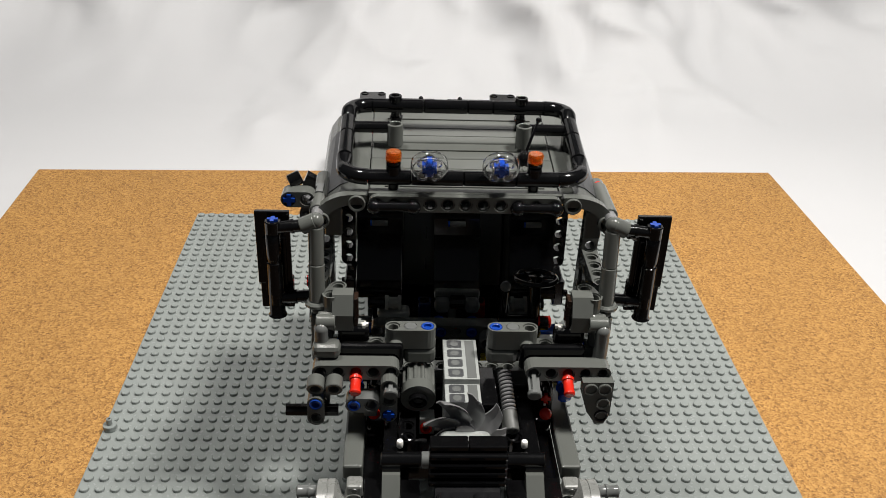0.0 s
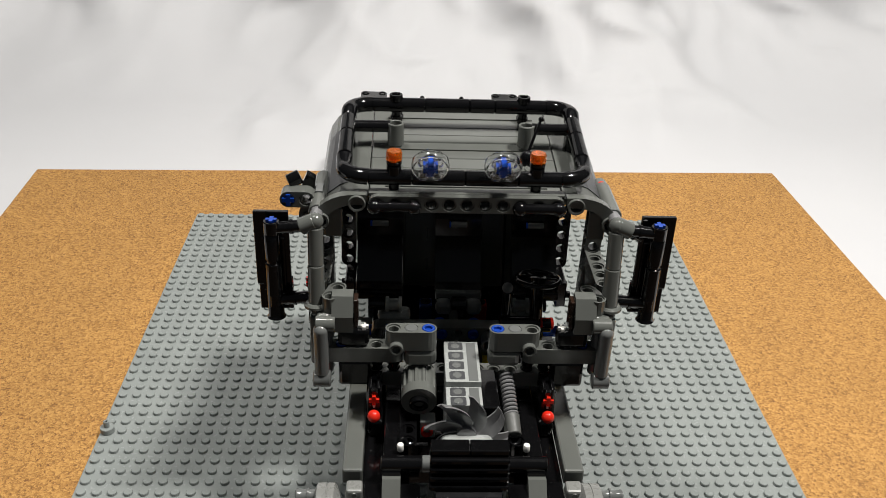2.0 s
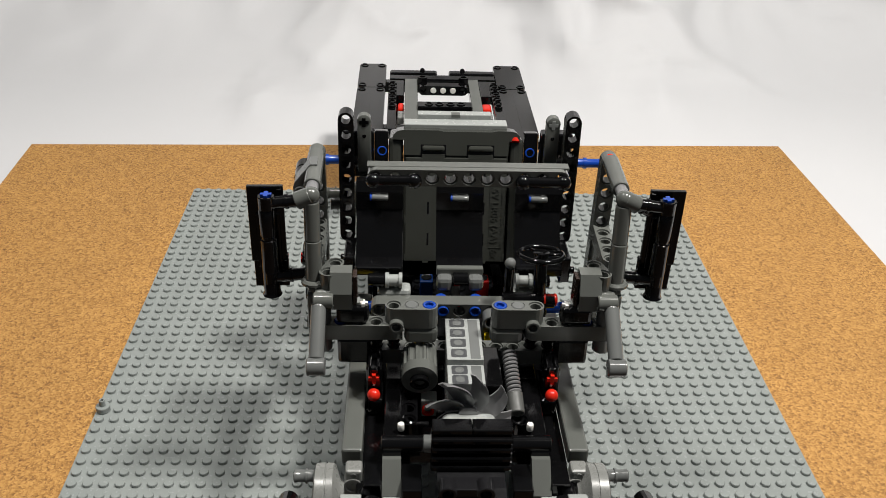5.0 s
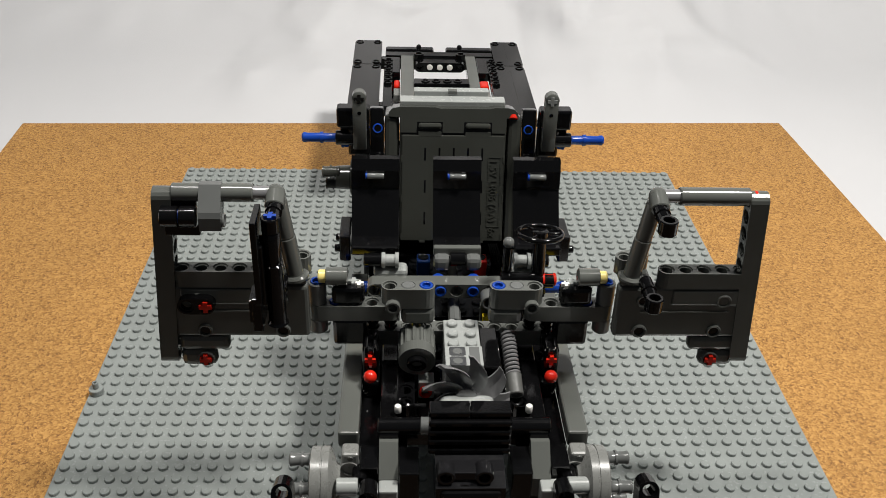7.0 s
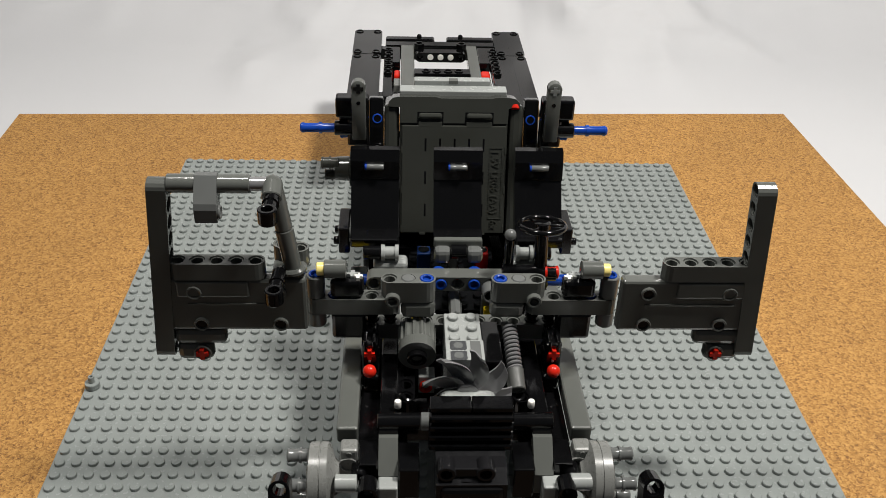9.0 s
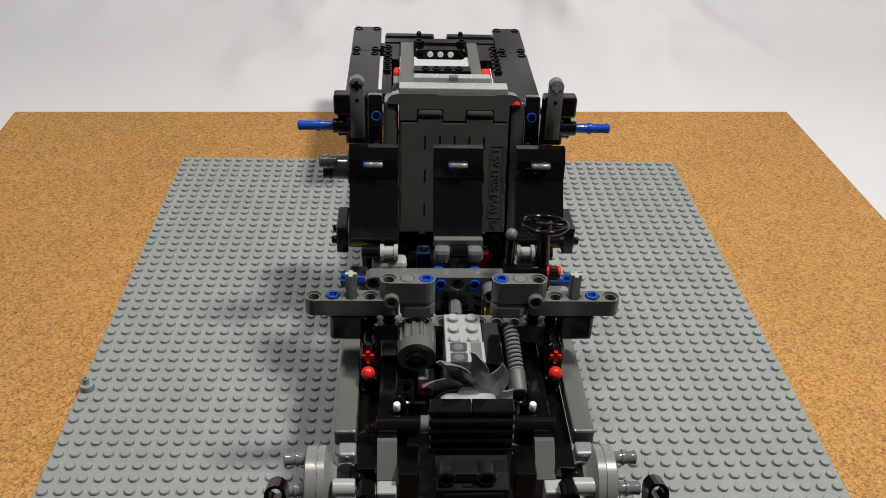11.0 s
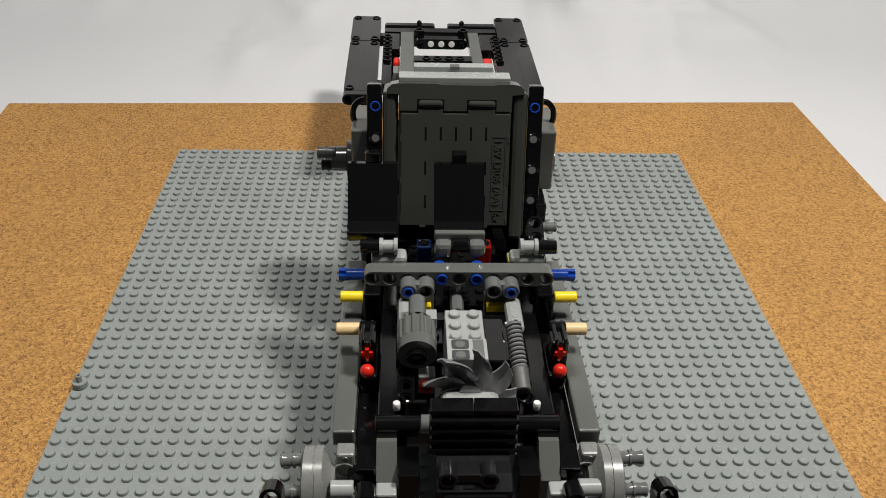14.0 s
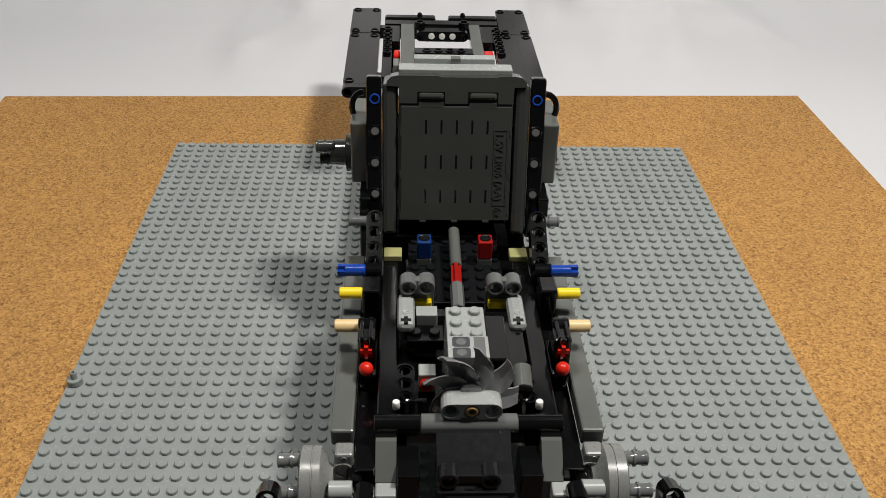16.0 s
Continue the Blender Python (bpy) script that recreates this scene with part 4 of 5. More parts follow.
def headlight_brackets():
    # driver side
    pan = leave(thing("wing_panel", (7.9, -18.6, 9), "dark grey curved panel hanging from the headlight bracket", "toy part"), 0.1)
    part("panel", prism([(6.9, 11.9), (8.7, 11.9), (8.7, 9.6), (8.4, 8.9), (7.9, 8.9), (7.3, 9.8), (6.95, 10.9)], "y", -19.0, -18.3), DGREY, pan)
    for x, z in ((7.4, 11.4), (8.2, 11.4), (8.2, 10.4), (8.2, 9.5)):
        part("eye", bush((x, -19.1, z), (x, -18.6, z), 0.42, 0.7, 0.2), BLACK if z < 10 else DGREY, pan, "", True)
    # both brackets
    for s, gone in ((1, 0.4), (-1, 1.7)):
        br = leave(thing("headlight_bracket", (6.2 * s, -18, 12), "dark grey five-hole headlight bracket", "toy part", "headlight brackets"), gone)
        part("beam", beam((4.1 * s, -18.0, 12.1), (s, 0, 0), Y, 5), DGREY, br)
        part("corner_beam", beam((8.1 * s, -18.02, 11.1), (0, 0, -1), Y, 2), DGREY, br)
        pg = leave(thing("red_peg", (6.1 * s, -18.4, 11.5), "bright red peg in the headlight bracket", "toy part", "red pegs"), gone + 0.1)
        part("peg", peg((6.1 * s, -19.5, 11.35), (6.1 * s, -17.6, 12.1), 0.3), RED, pg, "", True)
        bp = leave(thing("blue_peg", (6.1 * s, -17.6, 10.6), "blue peg below the headlight bracket", "toy part", "blue bracket pegs"), gone + 0.1)
        part("peg", peg((6.1 * s, -18.4, 10.2), (6.1 * s, -16.8, 10.7), 0.36), BLUE, bp, "", True)
        ax = leave(thing("end_stop_axle", (4.1 * s, -18.6, 11.5), "grey axle with a round stop", "toy part", "end stop axles"), 0.8 if s > 0 else 2.0)
        part("axle", cross_axle((4.1 * s, -19.4, 11.4), (4.1 * s, -17.4, 12.1), 0.33), MGREY, ax)
        part("stop", rod((4.1 * s, -19.6, 11.32), (4.1 * s, -19.3, 11.42), 0.42), MGREY, ax, "", True)
        bl = leave(thing("bracket_backing", (5 * s, -17.2, 12.5), "black block behind the headlight bracket", "toy part", "bracket backings"), 0.6 if s > 0 else 1.85)
        part("block", box(min(3.4 * s, 7.2 * s), max(3.4 * s, 7.2 * s), -17.4, -16.9, 11.6, 13.2, 0.2), BLACK, bl)
    # extra pieces of the other side
    ex = leave(thing("bracket_cluster", (-8, -18, 11), "grey bushes and beam with a blue peg on the bracket", "toy part"), 1.2)
    part("top_beam", box(-8.6, -7.0, -18.0, -16.9, 12.62, 13.5, 0.3), DGREY, ex)
    for x in (-8.35, -7.3):
        part("bush", bush((x, -19.3, 11.5), (x, -18.5, 11.7), 0.5), DGREY, ex, "", True)
    part("fork", beam((-8.35, -19.0, 10.6), (0, 0, -1), Y, 2), DGREY, ex)
    part("blue_peg", bush((-8.35, -19.55, 10.6), (-8.35, -19.0, 10.6), 0.36, 0.6, 0.3), BLUE, ex, "blue peg", True)
    rd = leave(thing("black_axle", (-8.5, -18.9, 9.8), "short black cross axle under the bracket", "toy part"), 0.9)
    part("axle", cross_axle((-10.1, -18.9, 9.75), (-7.1, -18.9, 9.75), 0.34), BLACK, rd)
    el = leave(thing("corner_beam", (-4.2, -18.6, 10.5), "dark grey angled beam with a blue cross axle", "toy part"), 1.1)
    part("beam", beam((-4.2, -18.7, 11.6), (0, 0, -1), Y, 3), DGREY, el)
    part("cross_beam", beam((-6.2, -18.72, 10.3), X, Y, 2), MGREY, el)
    part("blue_peg", bush((-6.2, -19.3, 10.3), (-6.2, -18.9, 10.3), 0.36, 0.6, 0.2), BLUE, el, "blue peg", True)
    part("blue_axle", cross_axle((-4.2, -19.3, 9.6), (-4.2, -18.4, 9.6), 0.33), BLUE, el, "blue cross axle")
    part("foot", box(-5.7, -4.9, -18.6, -18.1, 9.0, 9.9, 0.08), MGREY, el)


headlight_brackets()


# ---- doors, built wide open, turning on their hinges ----
def door_thing(name, s, label, t, group=""):
    ob = thing(name, (8 * s, -16.8, 8.5), label, "toy part", group)
    DOORS.append((ob, s, t))
    return ob


def door(s):
    def bx(a, b, *r, **k):
        x0, x1 = sorted((a * s, b * s))
        return box(x0, x1, *r, **k)
    d = door_thing("cab_door", s, "dark grey toy truck door with a tall rear post", 10.0 if s > 0 else 10.5, "cab doors")
    part("lower_panel", bx(8.65, 15.9, -17.6, -16.85, 11.0, 14.3, 0.18), DGREY, d)
    part("panel_ridge", bx(10.0, 14.9, -17.66, -17.4, 12.7, 12.8, 0.02), DGREY, d)
    part("panel_step", bx(11.6, 15.4, -17.68, -17.4, 13.2, 14.2, 0.1), DGREY, d)
    for x, z in ((10.1, 11.45), (14.3, 11.45), (10.1, 13.5), (14.5, 13.5)):
        part("panel_eye", bush((x * s, -17.75, z), (x * s, -17.2, z), 0.42, 0.7, 0.25), DGREY, d, "", True)
        # black disc paints the dark inside of the eye
        part("eye_peg", rod((x * s, -17.62, z), (x * s, -17.3, z), 0.3), BLACK, d, "", True)
    part("sill_beam", beam((11.2 * s, -17.2, 14.8), (s, 0, 0), Z, 5), DGREY, d)
    part("rear_post", beam((16.45 * s if s < 0 else 16.05, -17.2, 9.6), (-0.082 if s > 0 else 0.082, 0, 1), X, 11), DGREY, d)
    part("lower_bracket", bx(13.1, 15.9, -17.55, -16.75, 9.95, 10.95, 0.3), DGREY, d)
    part("lower_eye", bx(13.9, 15.9, -17.5, -16.7, 8.8, 9.95, 0.35), DGREY, d)
    part("red_axle", cross_axle((14.5 * s, -17.75, 9.4), (14.5 * s, -17.2, 9.4), 0.32), RED, d, "red cross axle end")
    part("axle_ring", bush((14.5 * s, -17.6, 9.4), (14.5 * s, -17.3, 9.4), 0.48, 0.75, 0.2), DGREY, d, "", True)
    # upper frame bar
    b = door_thing("window_bar", s, "dark grey tubular bar along the top of the door window", 8.0 if s > 0 else 10.3, "window bars")
    part("bar", bush((15.15 * s if s < 0 else 14.75, -17.2, 19.75), (11.1 * s, -17.2, 19.75), 0.48), DGREY, b, "", True)
    if s > 0:
        for nm, mt, p, q, t in (("red_peg", RED, 13.6, 15.2, 8.1), ("blue_peg", BLUE, 14.2, 15.3, 8.2)):
            k = door_thing("bar_" + nm, s, nm.split("_")[0] + " peg at the top of the door post", t)
            part("peg", peg((p * s, -17.2, 19.75), (q * s, -17.2, 19.75), 0.3 if mt is RED else 0.27), mt, k, "", True)
    c = door_thing("corner_joint", s, "dark grey elbow joint at the window corner", 7.8 if s > 0 else 10.2, "corner joints")
    part("elbow", ball((10.0 * s, -17.2, 19.75), 0.48), DGREY, c, "", True)
    part("sleeve", rod((10.1 * s, -17.2, 19.75), (11.15 * s, -17.2, 19.75), 0.36), SILVER, c, "", True)
    part("socket", bush((10.0 * s, -17.2, 19.75), (10.0 * s, -18.0, 19.4), 0.5), DGREY, c, "", True)
    if s > 0:
        part("red_peg", peg((9.98 * s, -17.8, 19.4), (10.15 * s, -18.7, 18.9), 0.25), BROWN, c, "red-brown peg", True)
    p = door_thing("window_pillar", s, "dark grey tubular windscreen pillar", 7.6 if s > 0 else 10.1, "window pillars")
    part("upper_tube", bush((9.93 * s, -17.2, 19.4), (9.62 * s, -17.2, 17.2), 0.44), DGREY, p, "", True)
    part("lower_tube", bush((9.62 * s, -17.2, 17.2), (9.3 * s, -17.2, 14.9), 0.47), DGREY, p, "", True)
    p = door_thing("pillar_flange", s, "dark grey flanged base of the windscreen pillar", 7.35 if s > 0 else 10.15, "pillar bases")
    part("flange", turned((9.3 * s, -17.2, 14.95), (9.27 * s, -17.2, 14.6), [(0, 0.6), (0.3, 0.72), (0.7, 0.72), (1, 0.6)], 22), DGREY, p, "", True)
    part("foot", bx(8.7, 10.4, -17.5, -16.2, 14.32, 14.75, 0.15), DGREY, p)
    part("ear", beam((9.0 * s, -16.4, 15.1), (s, 0.4, 0), Z, 2), DGREY, p)
    for nm, z, t in (("upper_mirror_arm", 19.4, 7.3), ("lower_mirror_arm", 14.75, 7.2)):
        a = door_thing(nm, s, "glossy black mirror arm with an eyelet", t if s > 0 else 10.0, "mirror arms")
        part("arm", turned((9.95 * s, -17.7, z + 0.1), (10.0 * s, -19.3, z - 0.1), [(0, 0.36), (0.45, 0.36), (0.46, 0.42), (0.55, 0.42), (0.56, 0.36), (1, 0.36)], 16), BLACK, a, "", True)
        part("eyelet", bush((10.0 * s, -19.6, z - 0.45), (10.0 * s, -19.6, z + 0.35), 0.47), BLACK, a, "", True)
    m = door_thing("mirror_pole", s, "glossy black upright mirror pole with blue peg ends", 6.9 if s > 0 else 9.0, "mirror poles")
    part("pole", turned((10.0 * s, -19.62, 19.0), (10.0 * s, -19.62, 13.5), [(0, 0.38), (0.02, 0.44), (0.3, 0.44), (0.31, 0.38), (0.34, 0.38), (0.35, 0.46), (0.97, 0.46), (1, 0.55)], 20), BLACK, m, "", True)
    part("blue_axle", cross_axle((10.0 * s, -19.6, 19.4), (10.0 * s, -19.6, 19.86), 0.3), BLUE, m, "blue cross axle end")
    g = door_thing("mirror_housing", s, "black rear-view mirror housing with a stepped back", 6.6 if s > 0 else 8.9, "mirror housings")
    part("upper_plate", bx(10.55, 10.85, -20.7, -18.75, 15.3, 20.0, 0.05), BLACK, g)
    part("step", bx(10.4, 10.6, -20.3, -19.0, 15.0, 18.4, 0.04), BLACK, g)
    part("lower_plate", bx(10.62, 11.1, -20.6, -18.7, 13.6, 15.6, 0.05), BLACK, g)
    part("lower_back", bx(11.1, 11.3, -20.3, -18.9, 13.9, 15.3, 0.04), BLACK, g)
    la = door_thing("door_latch", s, "black two-hole latch with a red cross axle", 6.4 if s > 0 else 8.4, "door latches")
    part("latch", beam((14.0 * s, -17.95, 13.4), (s, 0, 0), Y, 2, thick=0.5), BLACK, la)
    pr = door_thing("latch_axle", s, "red cross axle end in the door panel", 6.45 if s > 0 else 8.45, "latch axles")
    part("axle", cross_axle((14.0 * s, -18.3, 13.4), (14.0 * s, -17.5, 13.4), 0.33), RED, pr)
    if s < 0:
        h = door_thing("window_hook", s, "dark grey hook under the window bar", 10.25)
        part("hook", prism([(-17.0, 20.3), (-17.4, 20.3), (-18.3, 19.2), (-18.4, 18.9), (-18.4, 18.2), (-17.6, 18.2), (-17.4, 18.9), (-17.0, 19.3)], "x", -13.75, -12.65), MGREY, h)
        part("peg_hole", bush((-12.66, -18.0, 18.6), (-12.5, -18.0, 18.6), 0.36, 0.7, 0.1), MGREY, h, "", True)
        h = door_thing("window_grip", s, "black double roller grip in the door window", 8.5)
        for x0, x1 in ((13.9, 14.75), (14.8, 15.7)):
            part("roller", rod((x0 * s, -17.9, 18.75), (x1 * s, -17.9, 18.75), 0.55), BLACK, h, "", True)
        part("back_bar", bx(13.95, 15.6, -17.6, -17.2, 19.05, 19.75, 0.05), BLACK, h)
        part("low_bar", bx(13.9, 15.65, -17.7, -17.3, 17.5, 18.3, 0.05), BLACK, h)
        part("blue_ring", rod((14.74 * s, -17.9, 18.75), (14.81 * s, -17.9, 18.75), 0.4), BLUE, h, "", True)


door(-1)
door(1)


# ---- seats, steering, cab back ----
def seats():
    for x, t, w in ((-5.05, 14.1, 1.48), (0.1, 14.3, 1.5), (5.15, 14.0, 1.48)):
        st = leave(thing("truck_seat", (x, -8.5, 11.7), "glossy black toy truck seat leaning back", "toy seat", "cab seats"), t)
        part("seat_back", prism([(-7.2, 15.0), (-6.7, 14.9), (-8.7, 11.6), (-9.9, 11.6), (-9.95, 12.0), (-9.2, 12.2)], "x", x - w, x + w), BLACK, st)
        part("seat_clip", box(x - 0.45, x + 0.45, -7.1, -6.5, 14.9, 15.6, 0.08), BLACK, st)
        part("seat_lip", box(x - w, x + w, -10.35, -9.9, 11.5, 12.1, 0.1), DGREY if abs(x) < 1 else BLACK, st)
        hd = leave(thing("headrest", (x, -7, 15), "glossy black headrest panel with a pin across", "toy part", "headrests"), 13.4)
        part("panel", prism([(-6.5, 16.55), (-7.0, 16.55), (-7.35, 15.9), (-7.5, 14.75), (-6.9, 14.75), (-6.5, 15.4)], "x", x - w - 0.02, x + w + 0.02), BLACK, hd)
        part("pin", rod((x - 0.5, -7.6, 15.65), (x + 0.55, -7.6, 15.65), 0.2), MGREY, hd, "grey pin", True)
        part("pin_end", rod((x - 0.62, -7.6, 15.65), (x - 0.5, -7.6, 15.65), 0.21), BLUE, hd, "blue pin end", True)
        bp = leave(thing("headrest_peg", (x, -6.7, 15.8), "blue peg across the seat top", "toy part", "headrest pegs"), 13.6)
        part("peg", peg((x + 0.1, -6.75, 15.65), (x + 1.25, -6.75, 15.65), 0.28), BLUE, bp, "", True)
        part("sleeve", rod((x - 0.5, -6.75, 15.65), (x + 0.3, -6.75, 15.65), 0.4), BLACK, bp, "black sleeve", True)
    for s in BOTH:
        fl = leave(thing("seat_flange", (6.8 * s, -8.6, 10), "black plate beside the outer seat", "toy part", "seat flanges"), 14.0)
        part("plate", box(min(6.6 * s, 7.3 * s), max(6.6 * s, 7.3 * s), -9.6, -7.0, 10.6, 12.4, 0.1), BLACK, fl)
        for y in (-9.3, -8.0):
            part("peg", rod((7.2 * s, y, 11.4), (7.6 * s, y, 11.4), 0.25), BLACK, fl, "", True)
        br = leave(thing("shoulder_bracket", (6 * s, -3.5, 15.3), "glossy black stepped bracket beside the battery box", "toy part", "shoulder brackets"), 13.0)
        b = box(min(5.5 * s, 7.6 * s), max(5.5 * s, 7.6 * s), -4.1, -3.1, 17.4, 18.75, 0.15)
        part("upper_block", b, BLACK, br)
        part("lower_block", box(min(5.5 * s, 6.9 * s), max(5.5 * s, 6.9 * s), -4.0, -3.2, 15.4, 17.4, 0.15), BLACK, br)
        part("socket", bush((6.2 * s, -3.8, 16.6), (7.7 * s, -3.8, 16.6), 0.48), BLACK, br, "", True)
        lp = leave(thing("grey_lug", (6.1 * s, -4.2, 17.3), "dark grey upright lug with a cross hole at its round top", "toy part", "grey lugs"), 13.1)
        lb = box(6.1 * s - 0.44, 6.1 * s + 0.44, -4.8, -4.15, 16.2, 19.75, 0.08)
        rod((6.1 * s, -4.8, 19.75), (6.1 * s, -4.15, 19.75), 0.45, 20, lb)
        part("lug", lb, DGREY, lp, "", True)
        part("cross_axle", cross_axle((6.1 * s, -4.83, 19.7), (6.1 * s, -4.3, 19.7), 0.3), BLACK if s < 0 else LGREY, lp)
        # black rod end paints the shade of the lug's small hole
        part("dimple", rod((6.1 * s, -4.82, 18.75), (6.1 * s, -4.6, 18.75), 0.14), BLACK, lp, "", True)
        ba = leave(thing("blue_axle", (8.5 * s, -3.8, 16.6), "long bright blue peg sticking out sideways", "toy part", "blue side axles"), 13.0)
        part("axle", peg((7.3 * s, -3.8, 16.6), (9.9 * s, -3.8, 16.6), 0.3), BLUE, ba, "", True)
        for z, t, mt, nm, q in ((18.3, 13.25, BLUE, "blue", 7.5), (17.2, 13.1, BLACK, "black", 7.4), (16.1, 13.15, BLUE, "blue", 7.4)):
            sp = leave(thing("small_" + nm + "_peg", (5.9 * s, -3.4, z), "small " + nm + " peg on the upright beam", "toy part", "small side pegs"), t)
            part("peg", peg((5.6 * s, -3.5, z), (q * s, -3.5, z), 0.3), mt, sp, "", True)
    pin = leave(thing("red_pin", (3.95, -2.6, 17.6), "red pin end on the battery box shoulder", "toy part"), 13.0)
    part("pin", rod((3.95, -2.75, 17.55), (3.95, -2.55, 17.8), 0.33), RED, pin, "", True)
    bar = leave(thing("cross_beam", (0, -11.4, 10.3), "dark grey eleven-hole beam across the cab floor", "toy part"), 14.8)
    part("beam", beam((-5, -11.4, 10.4), X, Y, 11), DGREY, bar)
    for x in (-1, 1):
        part("blue_peg", bush((x, -12.0, 10.4), (x, -11.5, 10.4), 0.36, 0.6, 0.3), BLUE, bar, "blue peg", True)
    for s in BOTH:
        cpg = leave(thing("connector_peg", (2.93 * s, -12.6, 10), "blue peg in the double connector", "toy part", "connector pegs"), 14.9)
        part("peg", bush((2.93 * s, -12.98, 10.2), (2.93 * s, -12.3, 10.2), 0.33, 0.6, 0.3), BLUE, cpg, "", True)
        vp = leave(thing("upright_peg", (1.1 * s, -10.6, 10), "blue peg standing behind the cross beam", "toy part", "upright pegs"), 14.9)
        part("peg", peg((1.1 * s, -10.6, 9.2), (1.1 * s, -10.6, 10.7), 0.3), BLUE, vp, "", True)
        cl = leave(thing("pale_clip", (4 * s, -10.5, 11), "pale grey clip with a round roller", "toy part", "pale clips"), 14.6)
        part("roller", turned((3.55 * s, -10.5, 11.75), (4.6 * s, -10.5, 11.75), [(0, 0.5), (0.2, 0.5), (0.22, 0.38), (0.78, 0.38), (0.8, 0.5), (1, 0.5)], 22), LGREY, cl, "", True)
        x0, x1 = sorted((3.0 * s, 5.1 * s))
        part("base", box(x0, x1, -10.9, -9.8, 10.6, 11.25, 0.25), LGREY, cl)
        pk = leave(thing("black_sleeve", (5.2 * s, -10.5, 11.7), "black sleeve on the pale clip", "toy part", "black sleeves"), 14.1)
        part("sleeve", rod((4.62 * s, -10.5, 11.75), (5.7 * s, -10.5, 11.75), 0.42), BLACK, pk, "", True)
    mc = leave(thing("seat_mount", (0, -9.9, 10.8), "grey and black connector row under the middle seat", "toy part"), 14.4)
    part("connector", box(-1.4, -0.35, -10.4, -9.5, 10.8, 11.8, 0.3), MGREY, mc)
    part("connector", box(0.6, 1.6, -10.4, -9.5, 10.8, 11.8, 0.3), MGREY, mc)
    part("sleeve", rod((-0.36, -9.95, 11.5), (0.62, -9.95, 11.5), 0.45), BLACK, mc, "", True)
    gk = leave(thing("gear_knob", (2.98, -12, 11), "grey ball knob on a black gear stick", "toy part"), 14.0)
    part("knob", ball((2.98, -11.8, 13.75), 0.36), MGREY, gk, "grey ball", True)
    part("stick", rod((2.98, -11.8, 11.0), (2.98, -11.8, 13.5), 0.3), BLACK, gk, "", True)
    st = leave(thing("steering_wheel", (5.0, -11.6, 13), "black toy steering wheel on its column", "steering wheel"), 12.4)
    ring = bmesh.new()
    c0 = Vector((5.05, -11.5, 13.95))
    d, a, c = basis(Vector((0.02, 0.16, 1.0)))
    pts = [c0 + (a * math.cos(w) + c * math.sin(w)) * 1.3 for w in [2 * math.pi * k / 40 for k in range(41)]]
    part("rim", pipe(pts, 0.17, 10, ring), BLACK, st, "", True)
    part("column", rod(c0, (5.1, -12.0, 10.95), 0.4), BLACK, st, "", True)
    part("sleeve", rod((4.98, -12.1, 10.95), (6.05, -12.1, 10.95), 0.46), BLACK, st, "", True)
    part("hub", rod(c0 - d * 0.2, c0 + d * 0.2, 0.5), BLACK, st, "", True)
    for k in range(3):
        w = 2 * math.pi * k / 3 + 0.5
        part("spoke", rod(c0, c0 + (a * math.cos(w) + c * math.sin(w)) * 1.25, 0.1), BLACK, st, "", True)
    sb = leave(thing("steering_mount", (4, -12.2, 10.6), "black steering column mount on the cross beam", "toy part"), 13.9)
    part("tube", rod((2.6, -12.1, 10.95), (5.0, -12.1, 10.95), 0.46), BLACK, sb, "", True)
    part("block", box(2.7, 5.4, -12.2, -11.95, 10.1, 10.7, 0.1), BLACK, sb)
    rp = leave(thing("mount_peg", (5.3, -12.1, 10.9), "red peg in the steering mount", "toy part"), 13.8)
    part("peg", peg((4.4, -12.1, 10.95), (6.0, -12.1, 10.95), 0.36), RED, rp, "", True)


count = len(LEAVE)
seats()
for ob, t in LEAVE[count:]:
    kind = ob.name.split(".")[0]
    if kind in ("truck_seat", "headrest", "headrest_peg", "seat_flange"):
        ob.location.y += 0.75 * S
    elif kind in ("shoulder_bracket", "grey_lug", "blue_axle", "small_blue_peg", "small_black_peg", "red_pin"):
        ob.location.y += 0.5 * S


# ---- cab shell and roof ----
def shear(bm):
    for v in bm.verts:
        v.co.z += (v.co.y + 15) * 0.118
    return bm


